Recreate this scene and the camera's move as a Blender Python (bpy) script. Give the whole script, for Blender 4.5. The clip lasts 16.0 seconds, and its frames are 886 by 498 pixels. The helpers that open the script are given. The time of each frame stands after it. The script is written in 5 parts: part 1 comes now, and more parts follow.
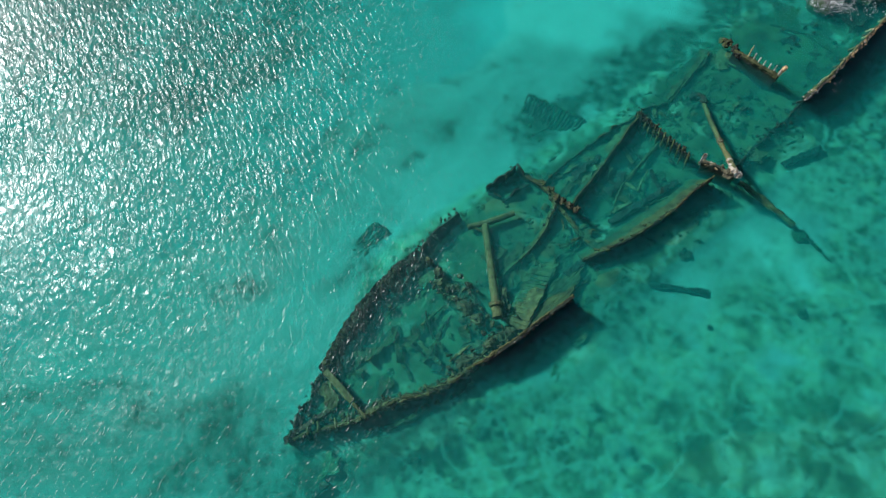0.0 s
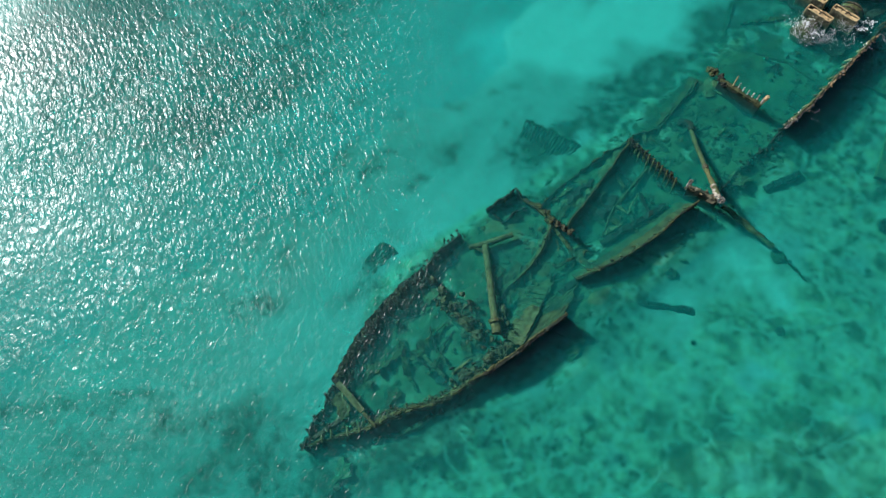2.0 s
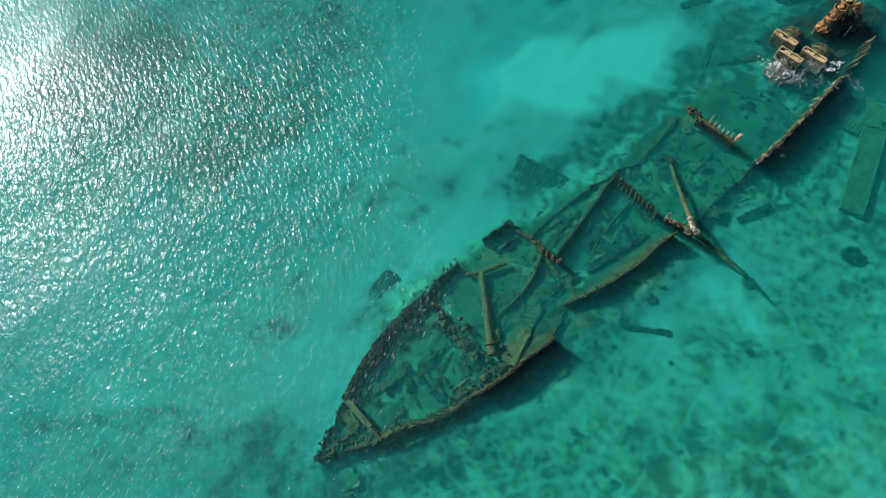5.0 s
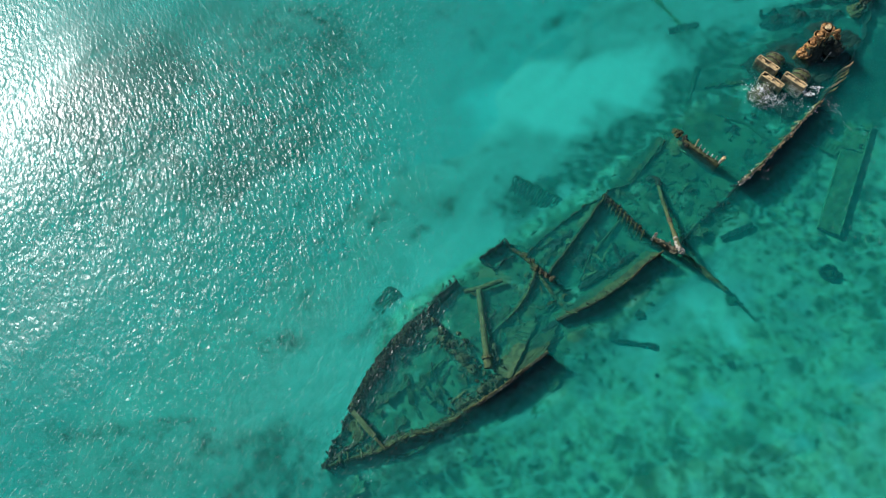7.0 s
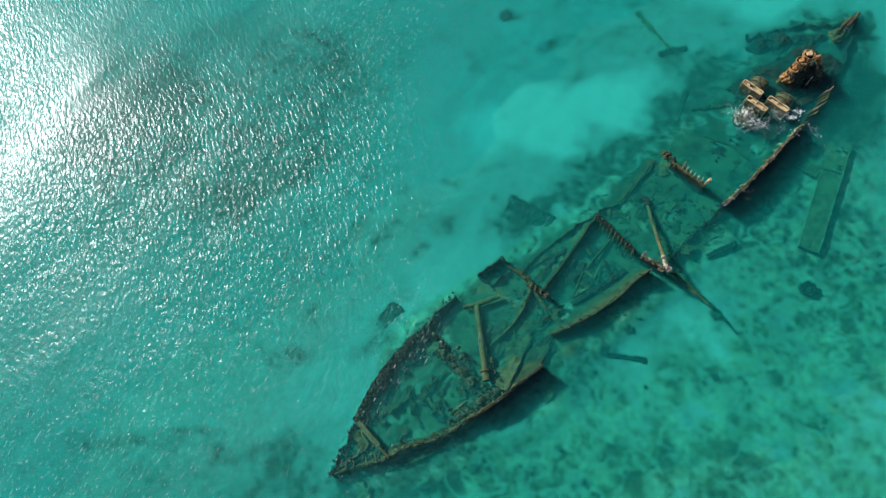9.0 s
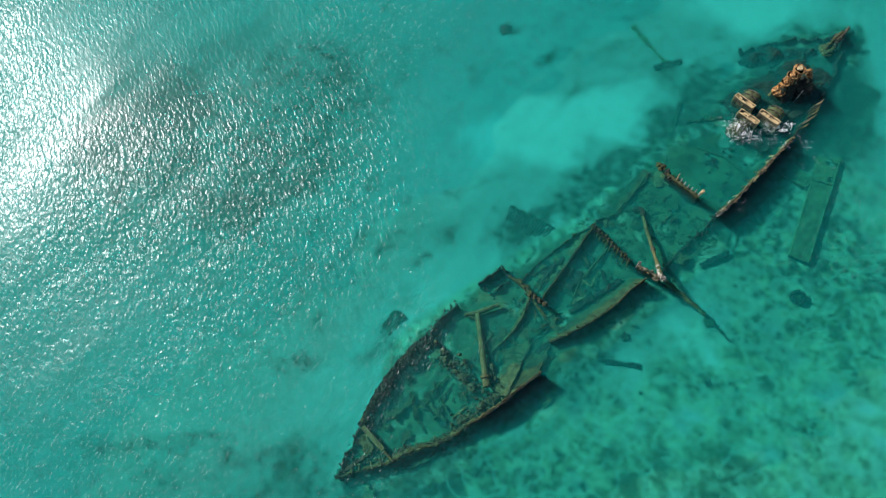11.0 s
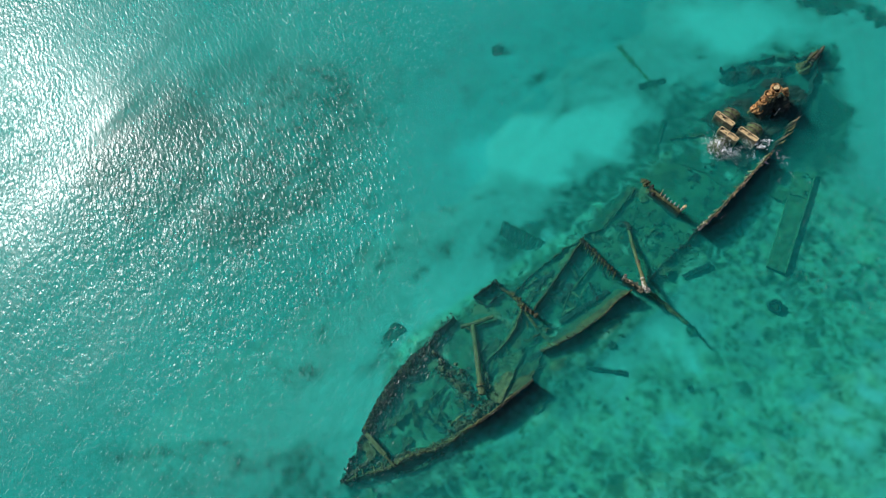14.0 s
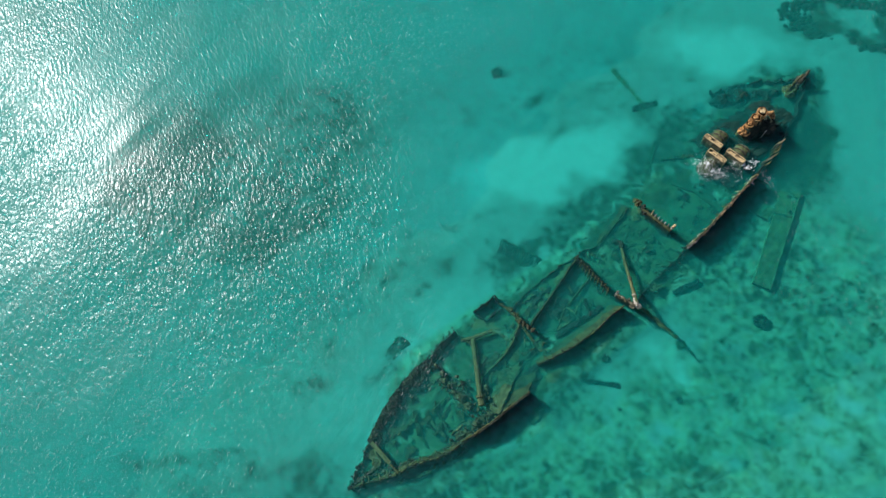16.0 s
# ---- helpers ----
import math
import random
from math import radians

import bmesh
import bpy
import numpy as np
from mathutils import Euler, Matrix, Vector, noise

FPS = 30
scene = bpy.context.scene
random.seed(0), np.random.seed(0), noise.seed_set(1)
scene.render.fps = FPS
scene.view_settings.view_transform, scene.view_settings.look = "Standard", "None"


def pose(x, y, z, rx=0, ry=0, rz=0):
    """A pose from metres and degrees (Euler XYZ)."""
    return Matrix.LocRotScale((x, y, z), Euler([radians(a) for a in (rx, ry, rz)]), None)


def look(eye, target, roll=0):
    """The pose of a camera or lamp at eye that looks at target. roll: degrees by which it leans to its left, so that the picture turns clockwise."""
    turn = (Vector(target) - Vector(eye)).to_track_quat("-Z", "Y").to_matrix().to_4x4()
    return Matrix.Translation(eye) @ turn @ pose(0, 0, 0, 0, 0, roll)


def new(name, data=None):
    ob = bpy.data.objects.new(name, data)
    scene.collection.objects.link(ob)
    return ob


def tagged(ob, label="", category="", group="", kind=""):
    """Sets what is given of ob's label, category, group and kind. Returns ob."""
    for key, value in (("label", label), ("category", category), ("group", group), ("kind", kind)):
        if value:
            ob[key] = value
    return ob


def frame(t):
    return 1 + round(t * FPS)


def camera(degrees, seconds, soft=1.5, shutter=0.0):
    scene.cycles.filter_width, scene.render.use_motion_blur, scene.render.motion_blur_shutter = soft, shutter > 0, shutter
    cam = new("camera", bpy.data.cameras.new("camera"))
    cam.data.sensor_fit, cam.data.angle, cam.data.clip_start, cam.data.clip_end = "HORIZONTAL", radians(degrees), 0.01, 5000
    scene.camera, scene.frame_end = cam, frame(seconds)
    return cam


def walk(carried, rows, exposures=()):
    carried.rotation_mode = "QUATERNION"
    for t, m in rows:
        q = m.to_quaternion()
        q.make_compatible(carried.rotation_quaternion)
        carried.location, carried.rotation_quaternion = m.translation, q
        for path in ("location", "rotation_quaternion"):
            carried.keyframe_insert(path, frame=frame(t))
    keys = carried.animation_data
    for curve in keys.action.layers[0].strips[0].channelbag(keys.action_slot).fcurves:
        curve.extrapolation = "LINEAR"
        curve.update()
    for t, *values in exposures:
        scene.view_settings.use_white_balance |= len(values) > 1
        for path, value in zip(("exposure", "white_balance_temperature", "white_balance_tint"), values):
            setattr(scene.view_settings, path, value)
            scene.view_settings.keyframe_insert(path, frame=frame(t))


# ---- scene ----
from mathutils.bvhtree import BVHTree
cam = camera(70.0, 16.0, soft=1.15)

PATH = [
    (0, (-1.244, -22.292, 40.988), (-1.519, -21.524, 39.162), -12.78),
    (0.5, (-1.190, -21.970, 42.112), (-1.466, -21.219, 40.279), -13.17),
    (1, (-1.144, -21.778, 43.142), (-1.422, -21.035, 41.306), -13.46),
    (1.5, (-1.098, -21.656, 44.083), (-1.377, -20.916, 42.246), -13.64),
    (2, (-1.034, -21.543, 44.975), (-1.314, -20.804, 43.138), -13.76),
    (2.5, (-0.941, -21.408, 45.850), (-1.223, -20.669, 44.013), -13.90),
    (3, (-0.808, -21.270, 46.713), (-1.092, -20.533, 44.875), -14.14),
    (3.5, (-0.615, -21.171, 47.559), (-0.903, -20.435, 45.722), -14.55),
    (4, (-0.400, -21.090, 48.412), (-0.694, -20.355, 46.575), -15.01),
    (6.5, (0.076, -20.269, 52.796), (-0.217, -19.547, 50.954), -15.39),
    (7, (0.283, -20.095, 53.725), (-0.014, -19.376, 51.883), -15.83),
    (7.5, (0.430, -19.890, 54.658), (0.131, -19.175, 52.815), -16.15),
    (8, (0.485, -19.667, 55.575), (0.185, -18.956, 53.730), -16.24),
    (8.5, (0.469, -19.422, 56.478), (0.173, -18.714, 54.631), -16.15),
    (9, (0.440, -19.163, 57.339), (0.148, -18.458, 55.490), -16.03),
    (11.5, (0.737, -18.762, 60.082), (0.440, -18.063, 58.231), -16.70),
    (12, (0.837, -18.594, 60.590), (0.543, -17.899, 58.738), -16.88),
    (12.5, (0.973, -18.479, 61.144), (0.681, -17.786, 59.291), -17.10),
    (13, (1.168, -18.410, 61.822), (0.873, -17.718, 59.969), -17.37),
    (13.5, (1.395, -18.341, 62.638), (1.097, -17.649, 60.786), -17.67),
    (14, (1.614, -18.242, 63.569), (1.312, -17.551, 61.717), -17.94),
    (14.5, (1.811, -18.100, 64.562), (1.506, -17.409, 62.710), -18.20),
    (15, (2.011, -17.925, 65.562), (1.702, -17.236, 63.710), -18.50),
    (15.5, (2.210, -17.736, 66.534), (1.897, -17.047, 64.683), -18.83),
    (16, (2.316, -17.485, 67.472), (2.001, -16.798, 65.621), -19.05),
]
walk(cam, [(t, look(eye, target, roll)) for t, eye, target, roll in PATH])

# ---- light ----
SUN_AZ, SUN_EL = 154.5, 37.0          # degrees: azimuth from +x, height above the horizon
toward = Vector((math.cos(radians(SUN_EL)) * math.cos(radians(SUN_AZ)),
                 math.cos(radians(SUN_EL)) * math.sin(radians(SUN_AZ)),
                 math.sin(radians(SUN_EL))))
world = bpy.data.worlds.new("daylight")
scene.world = world
world.use_nodes = True
wn = world.node_tree.nodes
sky = wn.new("ShaderNodeTexSky")
sky.sky_type, sky.sun_disc = "NISHITA", False
sky.sun_elevation, sky.sun_rotation = radians(SUN_EL), radians(90.0 - SUN_AZ)
wn["Background"].inputs["Strength"].default_value = 0.08
world.node_tree.links.new(sky.outputs["Color"], wn["Background"].inputs["Color"])
sun_data = bpy.data.lights.new("sun", "SUN")
sun_data.energy, sun_data.angle, sun_data.color = 4.05, radians(6.0), (1.0, 0.965, 0.92)
sun = new("sun", sun_data)
sun.matrix_world = look(toward * 200.0, (0, 0, 0))


# ---- materials ----
class Mat:
    """A small builder for node materials in world metres."""

    def __init__(self, name):
        self.m = bpy.data.materials.new(name)
        self.m.use_nodes = True
        self.t = self.m.node_tree
        self.t.nodes.clear()
        self.out = self.t.nodes.new("ShaderNodeOutputMaterial")
        self.coord = self.t.nodes.new("ShaderNodeTexCoord").outputs["Object"]

    def link(self, a, b):
        self.t.links.new(a, b)

    def put(self, socket, value):
        if isinstance(value, bpy.types.NodeSocket):
            self.link(value, socket)
        elif isinstance(value, (tuple, list)) and len(value) == 3 and socket.type == "RGBA":
            socket.default_value = (*value, 1.0)
        else:
            socket.default_value = value

    def mapped(self, size=(1, 1, 1), turn=0.0, source=None):
        """Metres to a pattern of that size, whose first axis is turned from +x."""
        n = self.t.nodes.new("ShaderNodeMapping")
        n.vector_type = "TEXTURE"
        self.link(source or self.coord, n.inputs["Vector"])
        n.inputs["Scale"].default_value = size
        n.inputs["Rotation"].default_value = (0, 0, radians(turn))
        return n.outputs["Vector"]

    def noise(self, scale, detail=4.0, rough=0.55, warp=0.0, vector=None):
        n = self.t.nodes.new("ShaderNodeTexNoise")
        self.link(vector or self.coord, n.inputs["Vector"])
        n.inputs["Scale"].default_value, n.inputs["Detail"].default_value = scale, detail
        n.inputs["Roughness"].default_value, n.inputs["Distortion"].default_value = rough, warp
        return n.outputs["Fac"]

    def ramp(self, fac, *stops):
        n = self.t.nodes.new("ShaderNodeValToRGB")
        self.put(n.inputs["Fac"], fac)
        e = n.color_ramp.elements
        while len(e) < len(stops):
            e.new(0.5)
        for k, (at, c) in zip(e, stops):
            k.position, k.color = at, (*((c,) * 3 if isinstance(c, (int, float)) else c), 1.0)
        return n.outputs["Color"]

    def mix(self, fac, a, b):
        n = self.t.nodes.new("ShaderNodeMix")
        n.data_type = "RGBA"
        self.put(n.inputs["Factor"], fac)
        self.put(n.inputs[6], a)
        self.put(n.inputs[7], b)
        return n.outputs[2]

    def sum(self, op, a, b):
        n = self.t.nodes.new("ShaderNodeMath")
        n.operation = op
        self.put(n.inputs[0], a)
        self.put(n.inputs[1], b)
        n.inputs[2].default_value = 1.4
        return n.outputs[0]

    def bump(self, height, distance, strength=1.0, normal=None):
        n = self.t.nodes.new("ShaderNodeBump")
        self.put(n.inputs["Height"], height)
        self.put(n.inputs["Strength"], strength)
        n.inputs["Distance"].default_value = distance
        if normal:
            self.link(normal, n.inputs["Normal"])
        return n.outputs["Normal"]

    def node(self, kind, **inputs):
        n = self.t.nodes.new(kind)
        for key, value in inputs.items():
            self.put(n.inputs[key], value)
        return n

    def principled(self, color, rough=0.8, normal=None, metal=0.0):
        n = self.t.nodes.new("ShaderNodeBsdfPrincipled")
        self.put(n.inputs["Base Color"], color)
        self.put(n.inputs["Roughness"], rough)
        self.put(n.inputs["Metallic"], metal)
        if normal:
            self.link(normal, n.inputs["Normal"])
        self.link(n.outputs[0], self.out.inputs["Surface"])
        return self.m


def crusted(name, dark, mid, light, share=0.5, patch=0.9, grain=7.0, rough=0.85):
    """Corroded, overgrown surface: two colours in patches with a paler crust and fine relief."""
    m = Mat(name)
    info = m.node("ShaderNodeObjectInfo").outputs["Random"]
    shift = m.sum("MULTIPLY", info, 0.12)
    a = m.sum("ADD", m.noise(patch, 5.0, 0.65, 0.6), m.sum("SUBTRACT", shift, 0.06))
    base = m.mix(m.ramp(a, (share - 0.12, 0.0), (share + 0.12, 1.0)), dark, mid)
    b = m.noise(grain, 4.0, 0.7)
    col = m.mix(m.ramp(b, (0.54, 0.0), (0.72, 0.85)), base, light)
    c = m.noise(2.3, 5.0, 0.75, 0.5)
    col = m.mix(m.ramp(c, (0.34, 0.75), (0.54, 0.0)), col, tuple(v * 0.55 for v in dark))
    relief = m.sum("ADD", m.noise(grain * 0.5, 5.0, 0.7), m.sum("MULTIPLY", a, 0.8))
    return m.principled(col, rough, m.bump(relief, 0.10, 0.8))


def make_sand():
    m = Mat("sand")
    weed = m.t.nodes.new("ShaderNodeAttribute")
    weed.attribute_name = "weed"
    silt = m.t.nodes.new("ShaderNodeAttribute")
    silt.attribute_name = "silt"
    w = weed.outputs["Fac"]
    big = m.noise(0.11, 4.0, 0.6, 0.8)
    fine = m.noise(1.1, 6.0, 0.75, 0.8)
    drift = m.sum("ADD", m.sum("MULTIPLY", m.sum("SUBTRACT", big, 0.5), 0.7), w)
    sand = m.mix(m.ramp(drift, (0.0, 0.0), (0.60, 1.0)), (0.62, 0.60, 0.52), (0.17, 0.17, 0.10))
    sand = m.mix(m.ramp(fine, (0.36, 0.5), (0.62, 0.0)), sand, (0.22, 0.215, 0.16))
    sand = m.mix(m.ramp(m.sum("MULTIPLY", w, -1.0), (0.02, 0.0), (0.34, 1.0)), sand, m.mix(fine, (0.74, 0.73, 0.63), (0.93, 0.91, 0.83)))
    film = m.mix(m.ramp(fine, (0.36, 0.0), (0.60, 1.0)), (0.40, 0.38, 0.18), (0.95, 0.80, 0.48))
    sand = m.mix(m.ramp(silt.outputs["Fac"], (0.02, 0.0), (0.28, 0.9)), sand, film)
    # Dark green colours the weed and the shade painted beside the hull.
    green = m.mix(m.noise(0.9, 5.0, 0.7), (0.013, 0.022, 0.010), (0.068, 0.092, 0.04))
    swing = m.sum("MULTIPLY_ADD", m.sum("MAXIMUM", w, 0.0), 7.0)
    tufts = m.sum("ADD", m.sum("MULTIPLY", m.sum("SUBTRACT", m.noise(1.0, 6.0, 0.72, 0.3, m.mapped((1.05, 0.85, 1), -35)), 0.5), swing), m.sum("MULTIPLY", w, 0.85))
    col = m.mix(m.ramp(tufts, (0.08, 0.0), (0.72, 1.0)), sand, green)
    streaks = m.noise(1.0, 5.0, 0.65, 0.6, m.mapped((1.6, 1.15, 1), 50))
    ooze = m.mix(m.ramp(m.noise(0.55, 4.0, 0.6), (0.35, 0.0), (0.65, 1.0)), (0.04, 0.055, 0.014), (0.165, 0.17, 0.058))
    col = m.mix(m.ramp(m.sum("ADD", silt.outputs["Fac"], m.sum("ADD", m.sum("MULTIPLY", m.sum("SUBTRACT", fine, 0.5), 1.1), m.sum("MULTIPLY", m.sum("SUBTRACT", streaks, 0.5), 1.6))), (0.15, 0.0), (0.75, 0.88)), col, ooze)
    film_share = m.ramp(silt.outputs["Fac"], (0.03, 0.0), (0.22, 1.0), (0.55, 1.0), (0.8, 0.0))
    mottle = m.noise(1.0, 7.0, 0.74, 0.35, m.mapped((1.5, 0.75, 1), -32))
    blotch = m.noise(0.28, 3.0, 0.6, 1.0)
    mottle = m.sum("ADD", mottle, m.sum("MULTIPLY", m.sum("SUBTRACT", blotch, 0.5), 0.95))
    col = m.mix(m.sum("MULTIPLY", m.ramp(mottle, (0.42, 0.0), (0.70, 0.82)), film_share), col, (0.055, 0.066, 0.03))
    # Pale caustic-like net of light painted into the sand colour.
    caustic_ridge = m.sum("ABSOLUTE", m.sum("SUBTRACT", m.noise(0.42, 5.0, 0.6, 0.4), 0.5), 0.0)
    painted_caustics = m.sum("MULTIPLY", m.ramp(caustic_ridge, (0.0, 0.42), (0.06, 0.0)), film_share)
    col = m.mix(painted_caustics, col, (0.80, 0.80, 0.62))
    relief = m.sum("ADD", fine, m.noise(5.0, 3.0, 0.6))
    return m.principled(col, 0.9, m.bump(relief, 0.05, 0.4))


def make_water():
    """The sea's skin: see-through, with a gloss that grows as the view grazes it, over wavelets and swell."""
    m = Mat("sea_surface")
    swell = m.noise(1.0, 1.0, 0.5, 0.4, m.mapped((26.0, 8.0, 1), 52))
    gust = m.ramp(m.noise(1.0, 3.0, 0.55, 0.6, m.mapped((26.0, 7.0, 1), 56)), (0.36, 0.62), (0.60, 1.0))
    chop = m.noise(1.0, 1.3, 0.5, 0.5, m.mapped((0.86, 0.42, 1), 122))
    peaks = m.ramp(m.noise(1.0, 0.0, 0.5, 0.7, m.mapped((0.50, 0.21, 1), 74)), (0.65, 0.0), (0.79, 1.0))
    n1 = m.bump(swell, 0.55, 0.8)
    wind = m.t.nodes.new("ShaderNodeAttribute")
    wind.attribute_name = "wind"
    wind = wind.outputs["Fac"]
    n2 = m.bump(chop, 0.23, m.sum("MULTIPLY", gust, wind), n1)
    n3 = m.bump(peaks, 0.07, m.sum("MINIMUM", m.sum("MAXIMUM", m.sum("MULTIPLY", m.sum("SUBTRACT", wind, 0.24), 3.0), 0.0), 1.0), n2)
    fres = m.node("ShaderNodeFresnel", IOR=1.335, Normal=n3).outputs[0]
    clear = m.node("ShaderNodeBsdfRefraction", Color=(0.97, 0.99, 0.99), Roughness=0.12, IOR=1.10, Normal=n2).outputs[0]
    gloss = m.node("ShaderNodeBsdfGlossy", Color=(0.92, 0.95, 0.98), Roughness=0.29, Normal=n3).outputs[0]
    mix = m.node("ShaderNodeMixShader", Fac=fres)
    m.link(clear, mix.inputs[1])
    m.link(gloss, mix.inputs[2])
    m.link(mix.outputs[0], m.out.inputs["Surface"])
    return m.m


def make_haze_sheet(name, milk, clearness):
    """Tinted milky sheet standing in for the water's red loss and blue-green haze."""
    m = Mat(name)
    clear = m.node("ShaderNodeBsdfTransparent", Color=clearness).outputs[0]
    milky = m.node("ShaderNodeBsdfDiffuse", Color=HAZE_COLOR).outputs[0]
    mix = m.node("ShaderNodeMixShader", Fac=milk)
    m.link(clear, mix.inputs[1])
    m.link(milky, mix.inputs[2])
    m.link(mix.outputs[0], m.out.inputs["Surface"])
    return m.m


HAZE_COLOR = (0.008, 0.37, 0.35)
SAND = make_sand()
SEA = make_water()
SHALLOW, DEEP = make_haze_sheet("upper_haze_sheet", 0.025, (0.75, 0.965, 0.955)), make_haze_sheet("lower_haze_sheet", 0.10, (0.42, 0.945, 0.955))
THIN = make_haze_sheet("bottom_haze_sheet", 0.06, (0.72, 0.975, 0.98))
DEEPEST = make_haze_sheet("deepest_haze_sheet", 0.06, (0.55, 0.93, 0.985))
ALGAE = crusted("algae_covered_steel", (0.026, 0.034, 0.012), (0.095, 0.115, 0.038), (0.20, 0.23, 0.10), 0.5, 1.6, 6.0)
OLIVE = crusted("olive_weed_on_plate", (0.045, 0.055, 0.02), (0.145, 0.172, 0.068), (0.27, 0.29, 0.15), 0.44, 1.3, 5.0)
DARK = crusted("dark_corroded_steel", (0.011, 0.018, 0.012), (0.030, 0.050, 0.030), (0.095, 0.135, 0.085), 0.52, 1.6, 5.0)
RUST = crusted("orange_rust", (0.09, 0.032, 0.012), (0.70, 0.36, 0.12), (0.88, 0.64, 0.34), 0.48, 2.6, 5.0)
TAN = crusted("tan_weathered_rust", (0.24, 0.15, 0.07), (0.76, 0.56, 0.29), (0.88, 0.76, 0.52), 0.38, 1.8)
CRUST = crusted("grey_brown_crust", (0.036, 0.036, 0.024), (0.18, 0.17, 0.10), (0.47, 0.45, 0.34), 0.5, 2.4, 6.0)
RUBBLE = crusted("crusted_rubble", (0.030, 0.038, 0.019), (0.11, 0.128, 0.060), (0.26, 0.275, 0.15), 0.47, 1.2, 5.0)
SILT = crusted("silted_plate", (0.09, 0.105, 0.045), (0.235, 0.245, 0.105), (0.36, 0.37, 0.20), 0.42, 0.9, 4.0)
PALE = crusted("bleached_barnacle_crust", (0.25, 0.15, 0.08), (0.60, 0.58, 0.50), (0.86, 0.86, 0.82), 0.42, 3.0)
ROCK = crusted("weedy_rock", (0.04, 0.045, 0.025), (0.12, 0.115, 0.06), (0.24, 0.22, 0.14), 0.5)
_f = Mat("sea_foam")
FOAM = _f.principled(_f.mix(_f.noise(5.0), (0.90, 0.93, 0.93), (0.97, 0.98, 0.98)), 0.6)


# ---- mesh helpers ----
rnd = random.Random(7)


def V(x, y, z=0.0):
    return Vector((x, y, z))


def n3(p, s, k=0.0):
    return noise.noise(Vector((p[0] * s + k, p[1] * s - k, p[2] * s + 3.1 * k)))


def mesh_of(name, bm, mat, smooth=False):
    bmesh.ops.recalc_face_normals(bm, faces=bm.faces[:])
    me = bpy.data.meshes.new(name)
    bm.to_mesh(me)
    bm.free()
    me.materials.append(mat)
    if smooth:
        for p in me.polygons:
            p.use_smooth = True
    return me


def part(name, bm, mat, parent, label="", smooth=False):
    ob = new(name, mesh_of(name, bm, mat, smooth))
    ob.parent = parent
    if label:
        tagged(ob, label)
    last_part[0] = ob
    return ob


last_part = [None]


def thing(name, at, label, category, group="", kind=""):
    ob = new(name)
    ob.location = at
    ob.empty_display_size = 0.3
    return tagged(ob, label, category, group, kind)


def solo(name, bm, mat, label, category, group="", kind="", smooth=False):
    """A thing of one mesh, whose origin lies at its base."""
    zs = [v.co.z for v in bm.verts]
    mid = sum((v.co for v in bm.verts), Vector()) / len(bm.verts)
    mid.z = min(zs)
    for v in bm.verts:
        v.co -= mid
    ob = new(name, mesh_of(name, bm, mat, smooth))
    ob.location = mid
    return tagged(ob, label, category, group, kind)


def rebase(ob):
    """Parts are made in world places: take the thing's own place off them."""
    for child in ob.children_recursive:
        child.data.transform(Matrix.Translation(-ob.location))
    return ob


def sheet(f, nu, nv, thick, gone=None):
    """A bent plate f(u, v) with real thickness; cells for which gone(u, v) holds are rusted away."""
    bm = bmesh.new()
    P = [[f(i / nu, j / nv) for j in range(nv + 1)] for i in range(nu + 1)]

    def normal(i, j):
        a = P[min(i + 1, nu)][j] - P[max(i - 1, 0)][j]
        b = P[i][min(j + 1, nv)] - P[i][max(j - 1, 0)]
        n = a.cross(b)
        return n.normalized() if n.length > 1e-9 else V(0, 0, 1)

    alive = {(i, j) for i in range(nu) for j in range(nv) if not (gone and gone((i + 0.5) / nu, (j + 0.5) / nv))}
    made = {}

    def vert(i, j, side):
        if (i, j, side) not in made:
            made[i, j, side] = bm.verts.new(P[i][j] + normal(i, j) * (thick * (0.5 if side else -0.5)))
        return made[i, j, side]

    for i, j in sorted(alive):
        q = [(i, j), (i + 1, j), (i + 1, j + 1), (i, j + 1)]
        bm.faces.new([vert(a, b, 1) for a, b in q])
        bm.faces.new([vert(a, b, 0) for a, b in reversed(q)])
        for (a, b), step in zip(((q[0], q[1]), (q[1], q[2]), (q[2], q[3]), (q[3], q[0])), ((0, -1), (1, 0), (0, 1), (-1, 0))):
            if (i + step[0], j + step[1]) not in alive:
                bm.faces.new([vert(*a, 0), vert(*b, 0), vert(*b, 1), vert(*a, 1)])
    return bm


def along(path, u):
    """The point at the share u of a line through points."""
    lengths = [(b - a).length for a, b in zip(path, path[1:])]
    d = u * sum(lengths)
    for a, b, s in zip(path, path[1:], lengths):
        if d <= s or b is path[-1]:
            return a.lerp(b, min(1.0, d / s) if s else 0.0)
        d -= s
    return path[-1].copy()


def length(path):
    return sum((b - a).length for a, b in zip(path, path[1:]))


